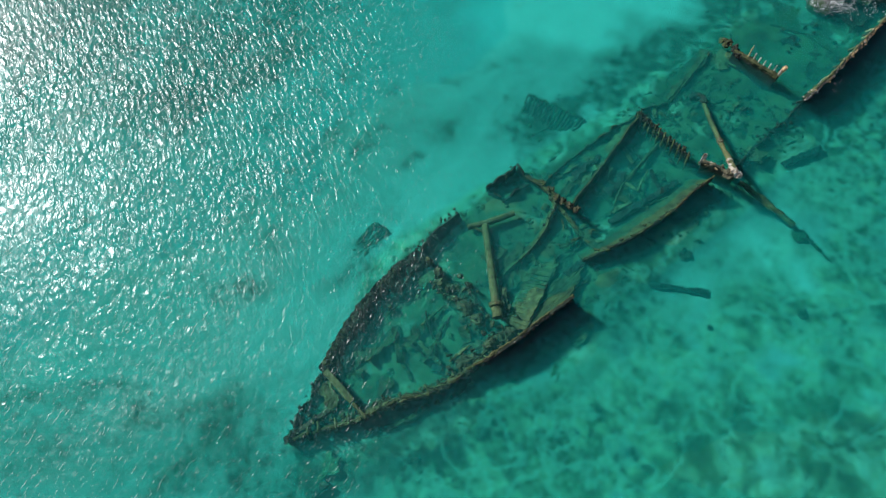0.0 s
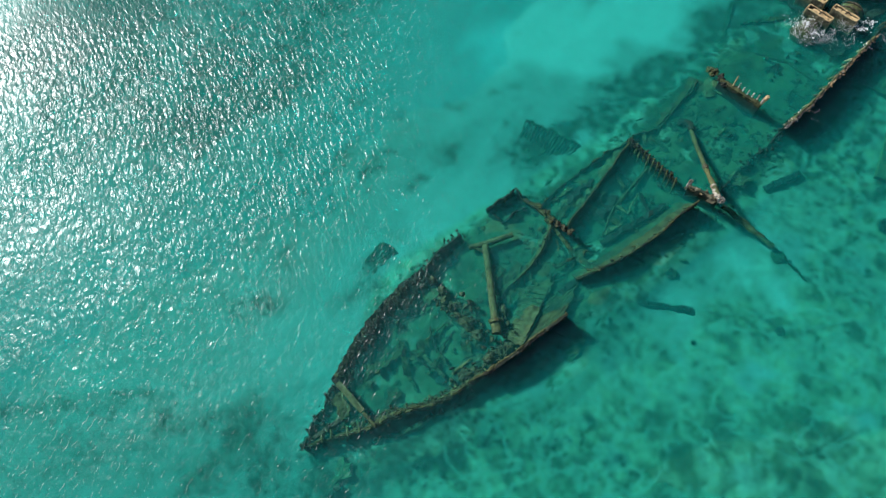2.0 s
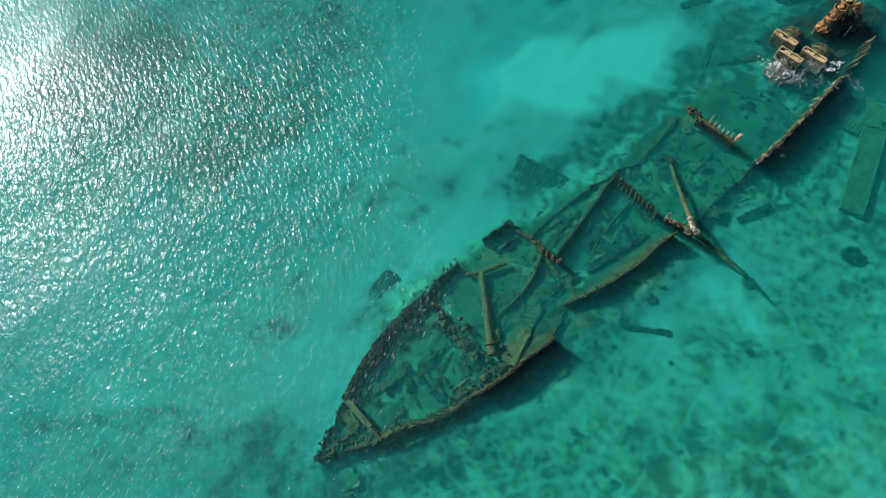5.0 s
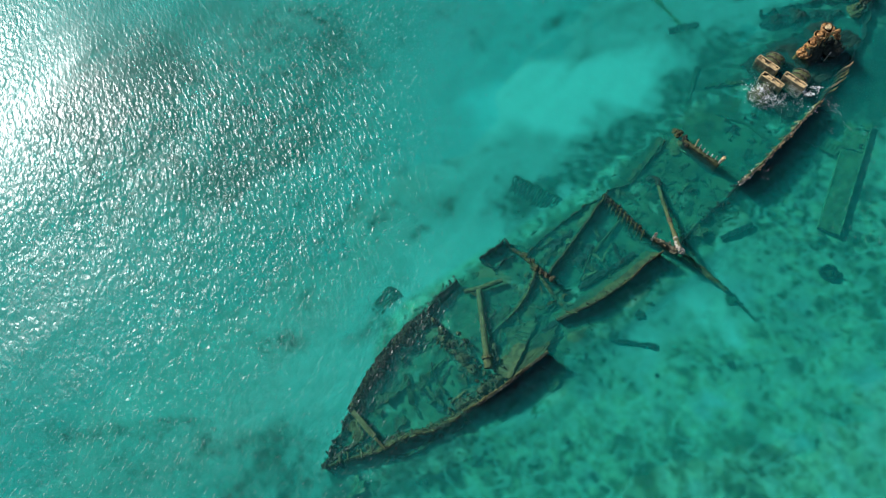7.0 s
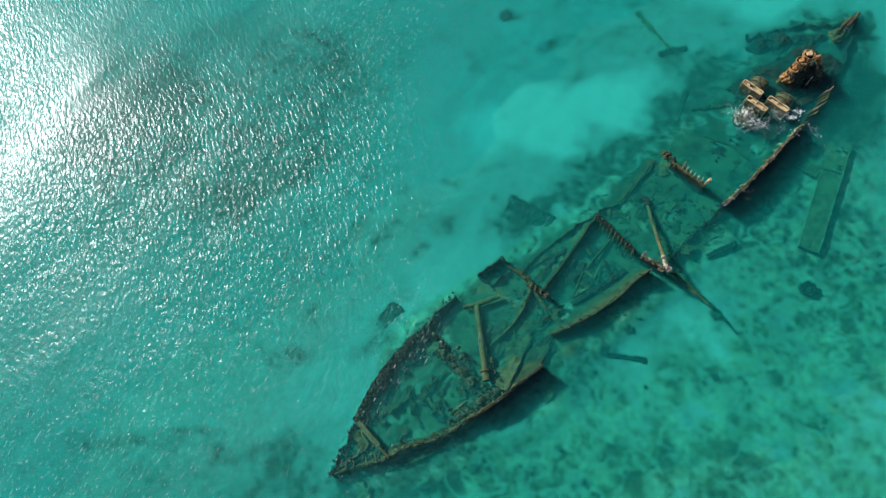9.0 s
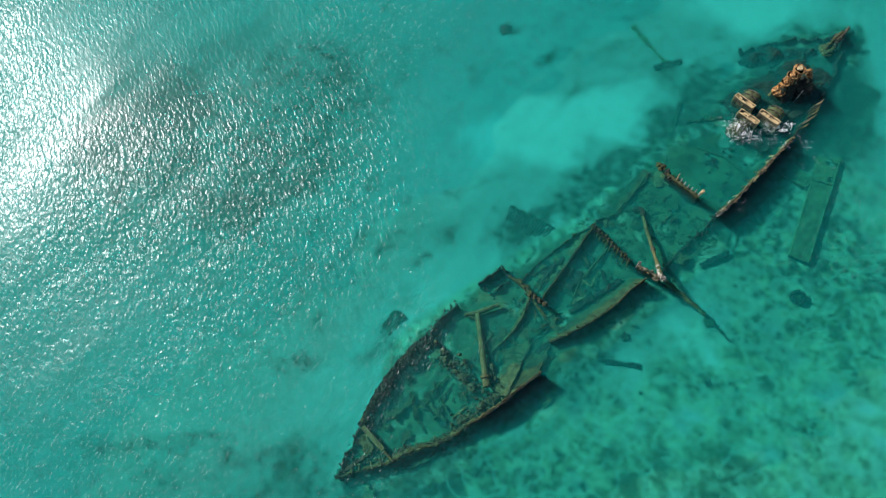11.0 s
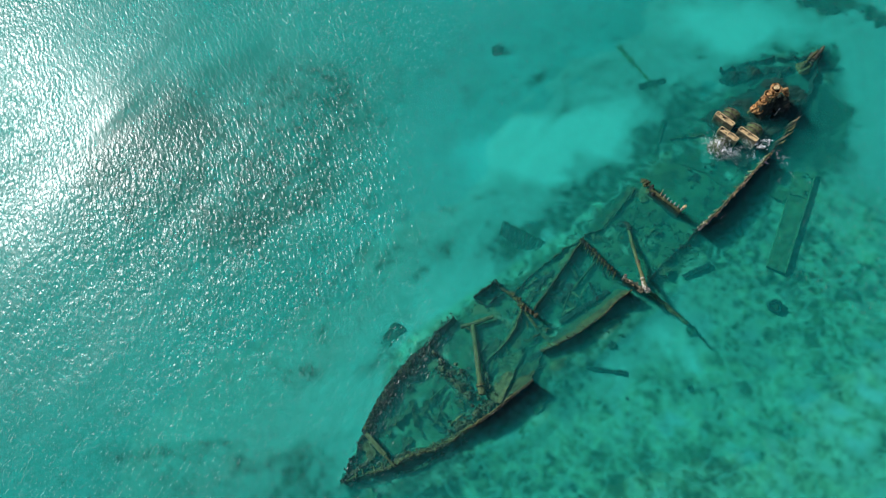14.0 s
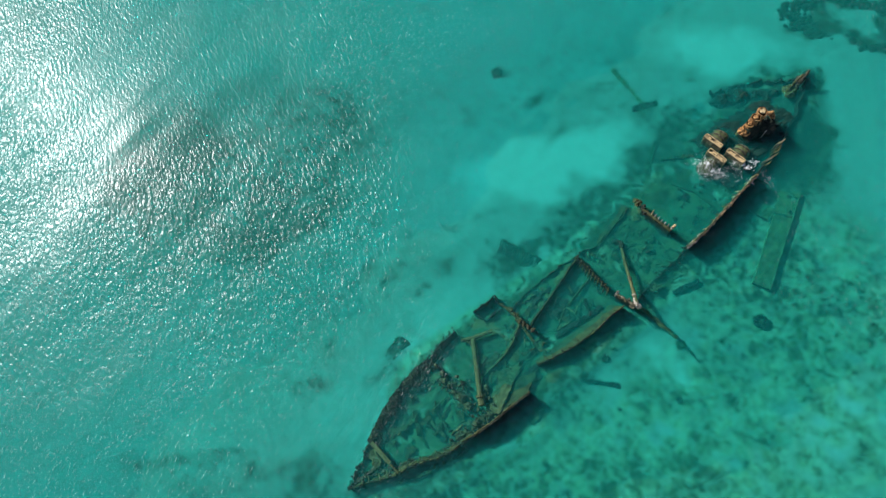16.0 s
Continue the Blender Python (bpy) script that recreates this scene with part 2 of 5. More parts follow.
def wall_plate(path, low, thick=0.10, lean=(0, 0), wave=0.12, ragged=0.25, holes=0.0, k=0.0, step=0.3):
    """Upright plating below a rim line (points with z), down to the height low; lean: how far the foot stands off."""
    size = length(path)
    nu, nv = max(2, round(size / step)), 7

    def f(u, v):
        top = along(path, u)
        top.z += ragged * (n3(top, 1.7, k) + 0.6 * n3(top, 5.1, k))
        foot = V(top.x + lean[0], top.y + lean[1], low)
        p = foot.lerp(top, v)
        side = Vector((n3(p, 0.8, k + 9), n3(p, 0.8, k + 17), 0)) * wave
        return p + side + Vector((n3(p, 3.0, k), n3(p, 3.0, k + 5), 0)) * 0.05

    def gone(u, v):
        p = along(path, u)
        p.z = v * 2
        return n3(p, 0.9, k + 31) > 0.55 - holes and v > 0.35 or (v > 0.85 and n3(p, 2.6, k + 40) > 0.28)

    return sheet(f, nu, nv, thick, gone if holes else None)


def flat_plate(a, b, c, d, thick=0.08, wave=0.10, holes=0.0, k=0.0, step=0.35, ragged=0.12):
    """A lying plate with the corners a, b, c, d in turn, buckled and with bitten edges."""
    nu, nv = max(2, round((b - a).length / step)), max(2, round((d - a).length / step))

    def f(u, v):
        p = a.lerp(b, u).lerp(d.lerp(c, u), v)
        edge = min(u, 1 - u, v, 1 - v) < 0.001
        p += Vector((n3(p, 2.3, k), n3(p, 2.3, k + 7), 0)) * (ragged if edge else ragged * 0.3)
        p.z += wave * (n3(p, 0.7, k + 3) + 0.5 * n3(p, 2.1, k + 4))
        return p

    def gone(u, v):
        p = a.lerp(b, u).lerp(d.lerp(c, u), v)
        return n3(p, 0.8, k + 21) > 0.5 - holes

    return sheet(f, nu, nv, thick, gone if holes else None)


def tube(points, radii, n=10, lumpy=0.0, k=0.0, step=0.35, bm=None):
    """A round or many-sided bar through points, its radius running from point to point."""
    bm = bm or bmesh.new()
    total = length(points)
    count = max(1, round(total / step))
    rings = []
    for i in range(count + 1):
        u = i / count
        p = along(points, u)
        ahead = (along(points, min(1, u + 0.02)) - along(points, max(0, u - 0.02))).normalized()
        side = ahead.cross(V(0, 0, 1) if abs(ahead.z) < 0.9 else V(1, 0, 0)).normalized()
        up = side.cross(ahead)
        x = u * (len(radii) - 1)
        j = min(int(x), len(radii) - 2)
        r = radii[j] + (radii[j + 1] - radii[j]) * (x - j)
        ring = []
        for q in range(n):
            w = side * math.cos(math.tau * (q + 0.5) / n) + up * math.sin(math.tau * (q + 0.5) / n)
            at = p + w * r
            ring.append(bm.verts.new(at + w * (lumpy * r * 2 * n3(at, 2.2, k) + lumpy * r * n3(at, 6.0, k))))
        rings.append(ring)
    for a, b in zip(rings, rings[1:]):
        for q in range(n):
            bm.faces.new((a[q], a[(q + 1) % n], b[(q + 1) % n], b[q]))
    bm.faces.new(list(reversed(rings[0])))
    bm.faces.new(rings[-1])
    return bm


def bar(a, b, w, h, bm=None, k=0.0, lumpy=0.06, step=0.25):
    """A worn, round-edged bar from a to b."""
    bm = bm or bmesh.new()
    ahead = (b - a).normalized()
    side = ahead.cross(V(0, 0, 1) if abs(ahead.z) < 0.9 else V(1, 0, 0)).normalized()
    up = side.cross(ahead)
    count = max(2, round((b - a).length / step))
    rings = []
    for i in range(count + 1):
        p = a.lerp(b, i / count)
        g = 0.86 if i in (0, count) else 1.0
        g *= 1 + lumpy * 2.2 * n3(p, 1.3, k + 2)
        ring = []
        for s, t in ((-1, -0.6), (-0.7, -1), (0.7, -1), (1, -0.6), (1, 0.6), (0.7, 1), (-0.7, 1), (-1, 0.6)):
            at = p + side * (s * g * w / 2) + up * (t * g * h / 2)
            ring.append(bm.verts.new(at + Vector((n3(at, 2.5, k), n3(at, 2.5, k + 4), n3(at, 2.5, k + 8))) * lumpy + Vector((n3(at, 7, k), n3(at, 7, k + 4), n3(at, 7, k + 8))) * lumpy * 0.5))
        rings.append(ring)
    for p, q in zip(rings, rings[1:]):
        for j in range(8):
            bm.faces.new((p[j], p[(j + 1) % 8], q[(j + 1) % 8], q[j]))
    bm.faces.new(list(reversed(rings[0])))
    bm.faces.new(rings[-1])
    return bm


def lump(at, r, flat=0.6, k=0.0, bm=None, detail=3, rough=0.35):
    """An uneven boulder or clump that sits round the point at."""
    bm = bm or bmesh.new()
    got = bmesh.ops.create_icosphere(bm, subdivisions=detail, radius=1.0)["verts"]
    for v in got:
        d = 1 + rough * (n3(v.co, 1.1, k) + 0.6 * n3(v.co, 2.7, k + 2) + 0.35 * n3(v.co, 6.0, k + 5))
        v.co = Vector(at) + Vector((v.co.x * r * d, v.co.y * r * d, v.co.z * r * d * flat))
    return bm


# ---- sea bed and sea ----
BED = -2.15
KEEL = [V(-15.8, -19.0), V(-6.6, -8.8), V(9.2, 5.4), V(21.0, 19.0), V(29.5, 30.5), V(32.5, 34.5)]
HALF_BEAM = [0.2, 4.6, 4.3, 4.2, 3.0, 0.3]


def in_hull(x, y):
    """How deep a place lies inside the hull's outline: about 1 in the middle, below 0 outside."""
    best = -9.0
    for (a, b), (wa, wb) in zip(zip(KEEL, KEEL[1:]), zip(HALF_BEAM, HALF_BEAM[1:])):
        ab = b - a
        u = ((x - a.x) * ab.x + (y - a.y) * ab.y) / (ab.x ** 2 + ab.y ** 2)
        u = min(1.0, max(0.0, u))
        d = math.hypot(x - a.x - u * ab.x, y - a.y - u * ab.y)
        best = max(best, 1.0 - d / max(0.3, wa + (wb - wa) * u))
    return best


# meadows of weed: x, y, half length, half width, turn, density
MEADOWS = [(-36, 18, 16, 11, 15, 0.17), (-26, 13, 4, 3, 30, 0.18), (-24, 25, 3, 4, 0, 0.16), (-38, 25, 11, 6, 10, 0.05), (-29, 28, 6, 3, 0, 0.14), (-31, 15, 4, 6, 20, 0.14), (-25, 18, 2.5, 3, 0, 0.24),
           (-34, 8, 5, 2.5, 10, 0.32), (-49, 17, 8, 7, 0, 0.36), (-31, -18, 12, 0.9, 4, 0.26), (-22, -20, 5, 0.7, 50, 0.2), (-30, -21.5, 14, 2.4, 5, 0.09)]
# weed mottles; rows along the starboard side and stern paint in the hull's shade
MOTTLES_AND_SHADE = [(24, 1, 8, 9, 0, 0.27), (33, 4, 8, 7, 0, 0.25), (31, 11, 7, 6, 0, 0.24), (3, -17, 9, 4, 10, 0.24), (21, -9, 7, 5, 0, 0.12),
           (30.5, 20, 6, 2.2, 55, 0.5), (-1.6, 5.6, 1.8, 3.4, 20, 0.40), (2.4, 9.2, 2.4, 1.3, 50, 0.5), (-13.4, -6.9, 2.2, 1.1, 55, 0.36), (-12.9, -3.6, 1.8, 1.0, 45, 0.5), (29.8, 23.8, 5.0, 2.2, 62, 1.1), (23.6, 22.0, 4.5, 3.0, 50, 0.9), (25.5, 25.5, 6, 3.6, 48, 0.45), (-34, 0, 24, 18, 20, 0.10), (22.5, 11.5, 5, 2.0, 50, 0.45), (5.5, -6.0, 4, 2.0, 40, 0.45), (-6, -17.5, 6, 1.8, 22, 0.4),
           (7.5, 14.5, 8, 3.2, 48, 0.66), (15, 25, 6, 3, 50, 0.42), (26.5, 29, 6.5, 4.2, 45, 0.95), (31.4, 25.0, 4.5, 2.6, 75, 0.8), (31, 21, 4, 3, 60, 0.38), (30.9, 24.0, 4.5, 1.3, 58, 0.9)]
MOTTLES_AND_SHADE += [(-12.5, -21.5, 6.0, 2.6, 15, 0.4), (-18.5, -20.5, 4.0, 3.0, 0, 0.22), (14.0, 18.5, 4.2, 3.0, 48, 0.5), (18.0, 22.5, 4.0, 2.5, 48, 0.55), (13.0, 12.0, 4.0, 2.2, 48, 0.3), (20.0, 20.6, 4.5, 3.0, 45, 0.8), (9.5, 12.8, 5, 2.0, 48, 0.5), (12.5, 17.5, 4, 1.6, 52, 0.4), (4, 33, 24, 7, 8, 0.13), (-12, 6, 8, 3, 40, 0.12), (22.9, 13.2, 5.5, 1.3, 51, 0.8), (31.0, 27.5, 5.5, 0.9, 68, 2.0), (28.2, 20.8, 4, 1.3, 55, 1.2), (34.5, 42.5, 2.2, 2.6, -16, 0.8), (38.0, 39.6, 5.0, 0.9, -14, 0.9), (40.0, 45.2, 6.0, 0.9, -14, 0.9), (43.5, 41.5, 1.5, 3.0, -10, 0.8)]
BARE = [(3.2, 20.8, 9.0, 3.4, 14, 0.6), (16.5, -3.0, 3.2, 1.8, -30, 0.5), (22, 37.5, 6, 3, 0, 0.4), (-15, -6, 3.5, 12, -35, 0.10),
        (36, -5, 6, 4, 0, 0.12), (20, -17, 10, 5, 0, 0.14), (25, -9, 9, 5, 0, 0.14)]


TUFTS = [(-1.0, 8.3, 2.3, 1.5, -20, 0.5), (13.2, 28.8, 1.7, 1.0, 30, 0.55), (-5.5, 33.8, 1.5, 1.1, 0, 0.6), (5.5, -4.0, 1.2, 0.8, 0, 0.5), (4.2, -10.5, 1.4, 0.9, 0, 0.4), (18.2, -13.8, 0.9, 0.6, 0, 0.6), (18.4, -15.8, 1.2, 0.9, 20, 0.7), (10.2, -15.6, 1.0, 0.8, 0, 0.7), (6.9, -17.5, 1.2, 0.9, 0, 0.6),
         (15.0, -12.0, 0.6, 0.5, 0, 0.5), (-23.4, -9.6, 1.2, 0.9, 0, 0.3), (21.5, -11.5, 0.6, 0.5, 0, 0.5), (-20.5, 8.5, 1.0, 0.6, 0, 0.4),
         (-18.0, 12.0, 0.9, 0.5, 0, 0.4), (-14.6, 10.0, 1.1, 0.7, 0, 0.4), (5.0, -9.0, 2.2, 1.0, -40, 0.4), (3.0, -15.5, 2.0, 1.5, 0, 0.35)]
TUFTS += [(-14.6, 4.3, 0.8, 0.7, -30, 0.48), (-11.1, 2.4, 1.0, 0.7, 0, 0.48), (-9.8, 6.0, 1.0, 0.7, 20, 0.5), (-19.7, 2.3, 1.0, 0.8, 45, 0.38), (-21.9, -9.5, 1.2, 0.6, 20, 0.47), (-17.2, 8.7, 1.0, 0.8, 0, 0.33), (-7.8, 11.4, 1.3, 0.5, 0, 0.46), (-13.2, -0.8, 0.9, 0.7, 45, 0.44), (-17.9, 5.6, 1.3, 0.7, 45, 0.49), (-20.6, -4.8, 0.8, 0.6, 0, 0.33), (-4.4, 13.0, 0.8, 0.9, 45, 0.46), (0.4, 29.4, 1.2, 0.7, 45, 0.41), (2.5, 25.7, 1.0, 0.7, 20, 0.48), (-8.4, 26.6, 1.1, 0.9, -30, 0.5), (-18.5, 23.4, 1.1, 0.6, -30, 0.49), (16.8, 42.9, 1.2, 0.7, 20, 0.43), (-15.8, 44.0, 1.3, 0.6, 0, 0.31), (1.2, 29.3, 1.2, 0.9, 0, 0.37), (-19.5, 36.7, 0.7, 0.9, 0, 0.36), (11.7, -4.9, 1.2, 0.8, 0, 0.42), (19.2, -12.6, 1.2, 0.7, -30, 0.41), (5.4, -14.8, 1.3, 0.6, 20, 0.5), (12.7, -15.0, 0.9, 0.5, 0, 0.49), (19.9, -6.4, 1.3, 0.6, -30, 0.33), (8.8, 1.7, 0.7, 0.8, -30, 0.37)]


def spot(x, y, row):
    cx, cy, a, b, turn, power = row
    c, s = math.cos(radians(turn)), math.sin(radians(turn))
    dx, dy = x - cx, y - cy
    d = math.hypot((dx * c + dy * s) / a, (dy * c - dx * s) / b)
    return power * max(0.0, min(1.0, 1.55 - d)) if d < 1.55 else 0.0


def weed_and_shade_at(x, y):
    p = (x, y, 0.0)
    x, y = x + 2.2 * n3(p, 0.22, 11) + 0.9 * n3(p, 0.7, 12), y + 2.2 * n3(p, 0.22, 13) + 0.9 * n3(p, 0.7, 14)
    mottle = 0.5 + 0.5 * n3(p, 0.33, 4) + 0.35 * n3(p, 0.9, 8)
    w = 0.10 * n3(p, 0.05, 2) - 0.02
    w += sum(spot(x, y, r) for r in MEADOWS) * max(0.0, 0.35 + 1.25 * mottle)
    w += sum(spot(x, y, r) for r in MOTTLES_AND_SHADE) * (0.25 + 1.2 * mottle)
    w += sum(spot(x, y, r) for r in TUFTS) * (0.25 + 0.5 * mottle)
    w -= sum(spot(x, y, r) for r in BARE)
    h = in_hull(p[0], p[1])
    if h > -0.6:
        w += min(1.0, (h + 0.6) / 0.7) * (0.14 + 0.22 * n3(p, 0.45, 6))
    return w


SILTY = [(7, -15, 14, 6, 15, 0.34), (26, -8, 14, 9, 20, 0.30), (29, 6, 9, 9, 0, 0.32), (14, -22, 20, 6, 0, 0.25)]
# sand raised beside the hull to shorten its shadow: x, y, half length, half width, turn, height
SHADOW_TRIM_BANKS = [(-7.0, -17.1, 6.0, 1.7, 27, 0.5), (7.2, -3.4, 5.0, 1.4, 42, 0.35), (1.9, -11.4, 3.6, 1.5, 43, 0.45)]


def silt_at(x, y):
    """Green-brown ooze that fills the hull and thins out round it."""
    h = in_hull(x, y)
    p = (x, y, 0.0)
    bare = spot(x, y, (-8.2, -14.2, 1.8, 0.9, 25, 0.32))
    drift = sum(spot(x, y, r) for r in SILTY) * (0.8 + 0.8 * n3(p, 0.25, 22) + 0.9 * n3((p[0] * 0.6 + p[1] * 0.8, 0.8 * (p[1] * 0.6 - p[0] * 0.8), 0), 0.8, 23))
    clean = max(0.1, min(1.0, (23.0 - y) / 6.0))
    return clean * max(0.0, min(1.0, (h + 0.55) / 0.6)) * (1.0 + 0.8 * n3(p, 0.3, 21) + 0.5 * n3(p, 0.9, 27)) + max(0.0, drift) - bare


def bed_height(x, y):
    p = (x, y, 0.0)
    z = BED + 0.18 * n3(p, 0.13, 1) + 0.07 * n3(p, 0.6, 3)
    z -= 0.7 * max(0.0, min(1.0, (0.67 * y - 0.74 * x - 12.0) / 14.0))
    z += 0.42 * max(0.0, min(1.0, (0.62 * x - 0.78 * y - 14.0) / 9.0))
    z += sum(spot(x, y, r) for r in SHADOW_TRIM_BANKS)
    h = in_hull(x, y)
    if h > -0.7:
        z += min(1.0, (h + 0.7) * 1.6) * (0.42 + 0.30 * n3(p, 0.5, 5) + 0.12 * n3(p, 1.4, 7))
    return z


def axis_steps(lo, hi, step, end=2500.0):
    xs = list(np.arange(lo, hi + step / 2, step))
    grow, out = step, []
    while xs[-1] < end:
        grow *= 1.6
        xs.append(xs[-1] + grow)
        out.append(xs[0] - sum(step * 1.6 ** (k + 1) for k in range(len(out) + 1)))
    return out[::-1] + xs


def sea_bed():
    xs, ys = axis_steps(-62.0, 46.0, 0.4), axis_steps(-30.0, 52.0, 0.4)
    verts, weed, silt = [], [], []
    for y in ys:
        for x in xs:
            near = -90 < x < 70 and -60 < y < 80
            verts.append((x, y, bed_height(x, y) if near else BED))
            weed.append(weed_and_shade_at(x, y) if near else 0.08)
            silt.append(silt_at(x, y) if near else 0.0)
    nx = len(xs)
    faces = [(j * nx + i, j * nx + i + 1, (j + 1) * nx + i + 1, (j + 1) * nx + i)
             for j in range(len(ys) - 1) for i in range(nx - 1)]
    me = bpy.data.meshes.new("ground")
    me.from_pydata(verts, [], faces)
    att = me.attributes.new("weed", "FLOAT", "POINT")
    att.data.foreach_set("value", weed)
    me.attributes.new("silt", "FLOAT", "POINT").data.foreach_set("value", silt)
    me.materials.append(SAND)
    for p in me.polygons:
        p.use_smooth = True
    return tagged(new("ground", me), "pale sandy sea bed with dark weed, painted shade and caustics", "sea bed", kind="structure")


# wind roughness, placed to fit the glitter in the camera's view: x, y, half length, half width, turn, share
GLITTER_GUSTS = [(-25.0, 3.0, 16.0, 8.0, 62, 0.55), (-34.0, 10.0, 12.0, 8.0, 40, 0.16), (-41.0, 8.0, 12.0, 9.0, 20, 0.34), (-77.0, 20.0, 10.0, 16.0, 0, 0.5), (-54.0, 34.0, 15.0, 12.0, 25, -0.42), (-21.0, 5.0, 11.0, 1.6, 65, 0.30),
         (-48.0, 18.0, 9.0, 9.0, 45, -0.20), (-40.0, 26.0, 13.0, 7.0, 25, -0.20), (8.0, 14.0, 34.0, 20.0, 48, -0.30), (16.0, -14.0, 26.0, 11.0, 20, -0.40)]


def wind_at(x, y):
    p = (x, y, 0.0)
    x, y = x + 4.0 * n3(p, 0.08, 61) + 1.5 * n3(p, 0.25, 63), y + 4.0 * n3(p, 0.08, 62) + 1.5 * n3(p, 0.25, 64)
    return max(0.26, min(1.15, 0.60 + sum(spot(x, y, r) for r in GLITTER_GUSTS)))


def level_sheet(name, z, mat, wave, label):
    xs = axis_steps(-90.0, 60.0, 1.25 if mat is SEA else 2.5)
    verts = [(x, y, z + (wave * n3((x, y, z), 0.21, z * 7) if abs(x) < 90 and abs(y) < 90 else 0.0)) for y in xs for x in xs]
    nx = len(xs)
    faces = [(j * nx + i, j * nx + i + 1, (j + 1) * nx + i + 1, (j + 1) * nx + i) for j in range(nx - 1) for i in range(nx - 1)]
    me = bpy.data.meshes.new(name)
    me.from_pydata(verts, [], faces)
    if mat is SEA:
        me.attributes.new("wind", "FLOAT", "POINT").data.foreach_set("value", [wind_at(x, y) for x, y, _ in verts])
    me.materials.append(mat)
    for p in me.polygons:
        p.use_smooth = True
    return tagged(new(name, me), label, "water", kind="structure")


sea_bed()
level_sheet("water", 0.0, SEA, 0.05, "clear rippled sea surface with sun glitter").visible_shadow = False
# Stacked tinted sheets paint the haze of depth; they cast no shadow.
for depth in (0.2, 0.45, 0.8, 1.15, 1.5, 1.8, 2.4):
    level_sheet("water_depth", -depth, SHALLOW if depth < 1.0 else DEEP if depth < 1.7 else THIN if depth < 2.0 else DEEPEST, 0.06 if depth < 0.7 else 0.15 if depth < 1.7 else 0.3, "tinted turquoise sheet standing in for sea water and its haze").visible_shadow = False


# ---- the wrecked hull ----
def line(*pts, z=0.0):
    return [V(*p) if len(p) == 3 else V(p[0], p[1], z) for p in pts]


hull = thing("shipwreck_hull", (8.0, 7.0, BED), "sunken rusted steel ship's hull, broken open and overgrown", "shipwreck")
k_count = [0]


def ribs(path, every, low, high, inward, size=0.11, mat=ALGAE, jitter=0.2, name="rib", start=0.3, label=""):
    """Upright frames along a rim line, each leaning inwards at its foot."""
    d = start
    total = length(path)
    while d < total:
        k_count[0] += 1
        k = k_count[0] * 1.37
        if rnd.random() < 0.22:
            d += every
            continue
        top = along(path, d / total)
        top += V(rnd.uniform(-0.12, 0.12), rnd.uniform(-0.12, 0.12))
        foot = V(top.x + inward[0], top.y + inward[1], low)
        head = V(top.x + rnd.uniform(-0.1, 0.1), top.y + rnd.uniform(-0.1, 0.1), high + rnd.uniform(-jitter, jitter) + (top.z if high > 5 else 0))
        mid = foot.lerp(head, 0.55) - Vector((inward[0], inward[1], 0)) * 0.18
        part(name, tube([foot, mid, head], [size * 1.1, size * rnd.uniform(0.7, 1.1), size * rnd.uniform(0.5, 0.8)], 5, 0.5, k, 0.25), rnd.choice(mat) if isinstance(mat, tuple) else mat, hull, label)
        d += every * rnd.uniform(0.85, 1.15)


# bow, port side
port_bow = line((-16.0, -19.2, -1.0), (-15.6, -17.4, -0.8), (-15.1, -16.0, -0.75), (-14.6, -14.4, -0.7), (-13.9, -12.2, -0.6), (-12.6, -9.4, -0.55),
                (-11.9, -8.2, -0.55), (-10.7, -6.5, -0.55), (-9.3, -5.0, -0.6))
part("port_bow_plating", wall_plate([p - V(-0.1, 0.05, 0.3) for p in port_bow], BED - 0.1, 0.16, (1.0, -0.7), 0.45, 0.6, 0.12, 1, 0.22), DARK, hull)
port_aft = line((-9.3, -5.0, -0.65), (-7.9, -3.0, -0.75), (-6.9, -1.7, -0.85))
def growth_bank(path, inward, width, low, mat, k, name="growth_bank", label=""):
    """A lumpy bank of growth and rubble that slopes from a rim line down into the hull."""
    def f(u, v):
        q = along(path, u)
        p = q + Vector((inward[0], inward[1], 0)) * (width * v * (1 + 0.5 * n3(q, 0.45, k + 50)) - 0.12)
        p.z = (q.z - 0.12) + (low - q.z) * v ** 1.7
        p.z += 0.34 * n3(p, 0.8, k) + 0.28 * n3(p, 2.0, k + 3) + 0.14 * n3(p, 4.5, k + 6)
        return p + Vector((n3(p, 2.0, k + 8), n3(p, 2.0, k + 9), 0)) * 0.16
    return part(name, sheet(f, max(8, round(length(path) / 0.12)), max(5, round(width / 0.11)), 0.08), mat, hull, label)


def mound(path, half, height, base, mat, k, label=""):
    """An uneven heap of rubble and growth along a line."""
    def f(u, v):
        q = along(path, u)
        ahead = (along(path, min(1, u + 0.03)) - along(path, max(0, u - 0.03))).normalized()
        side = Vector((-ahead.y, ahead.x, 0))
        w = 2 * v - 1
        p = q + side * (w * half * (0.2 + 0.8 * min(1.0, 3.5 * u, 3.5 * (1 - u))) * (1 + 0.7 * n3(q, 0.8, k + 50)))
        p.z = base + height * max(0.0, 1 - w * w) * min(1.0, 6 * u, 6 * (1 - u)) * (0.8 + 0.8 * n3(p, 1.0, k))
        p.z += 0.26 * n3(p, 1.9, k + 3) + 0.15 * n3(p, 4.2, k + 6)
        return p + Vector((n3(p, 2.0, k + 8), n3(p, 2.0, k + 9), 0)) * 0.18
    return part("rubble_mound", sheet(f, max(8, round(length(path) / 0.12)), max(6, round(2 * half / 0.12)), 0.08), mat, hull, label)


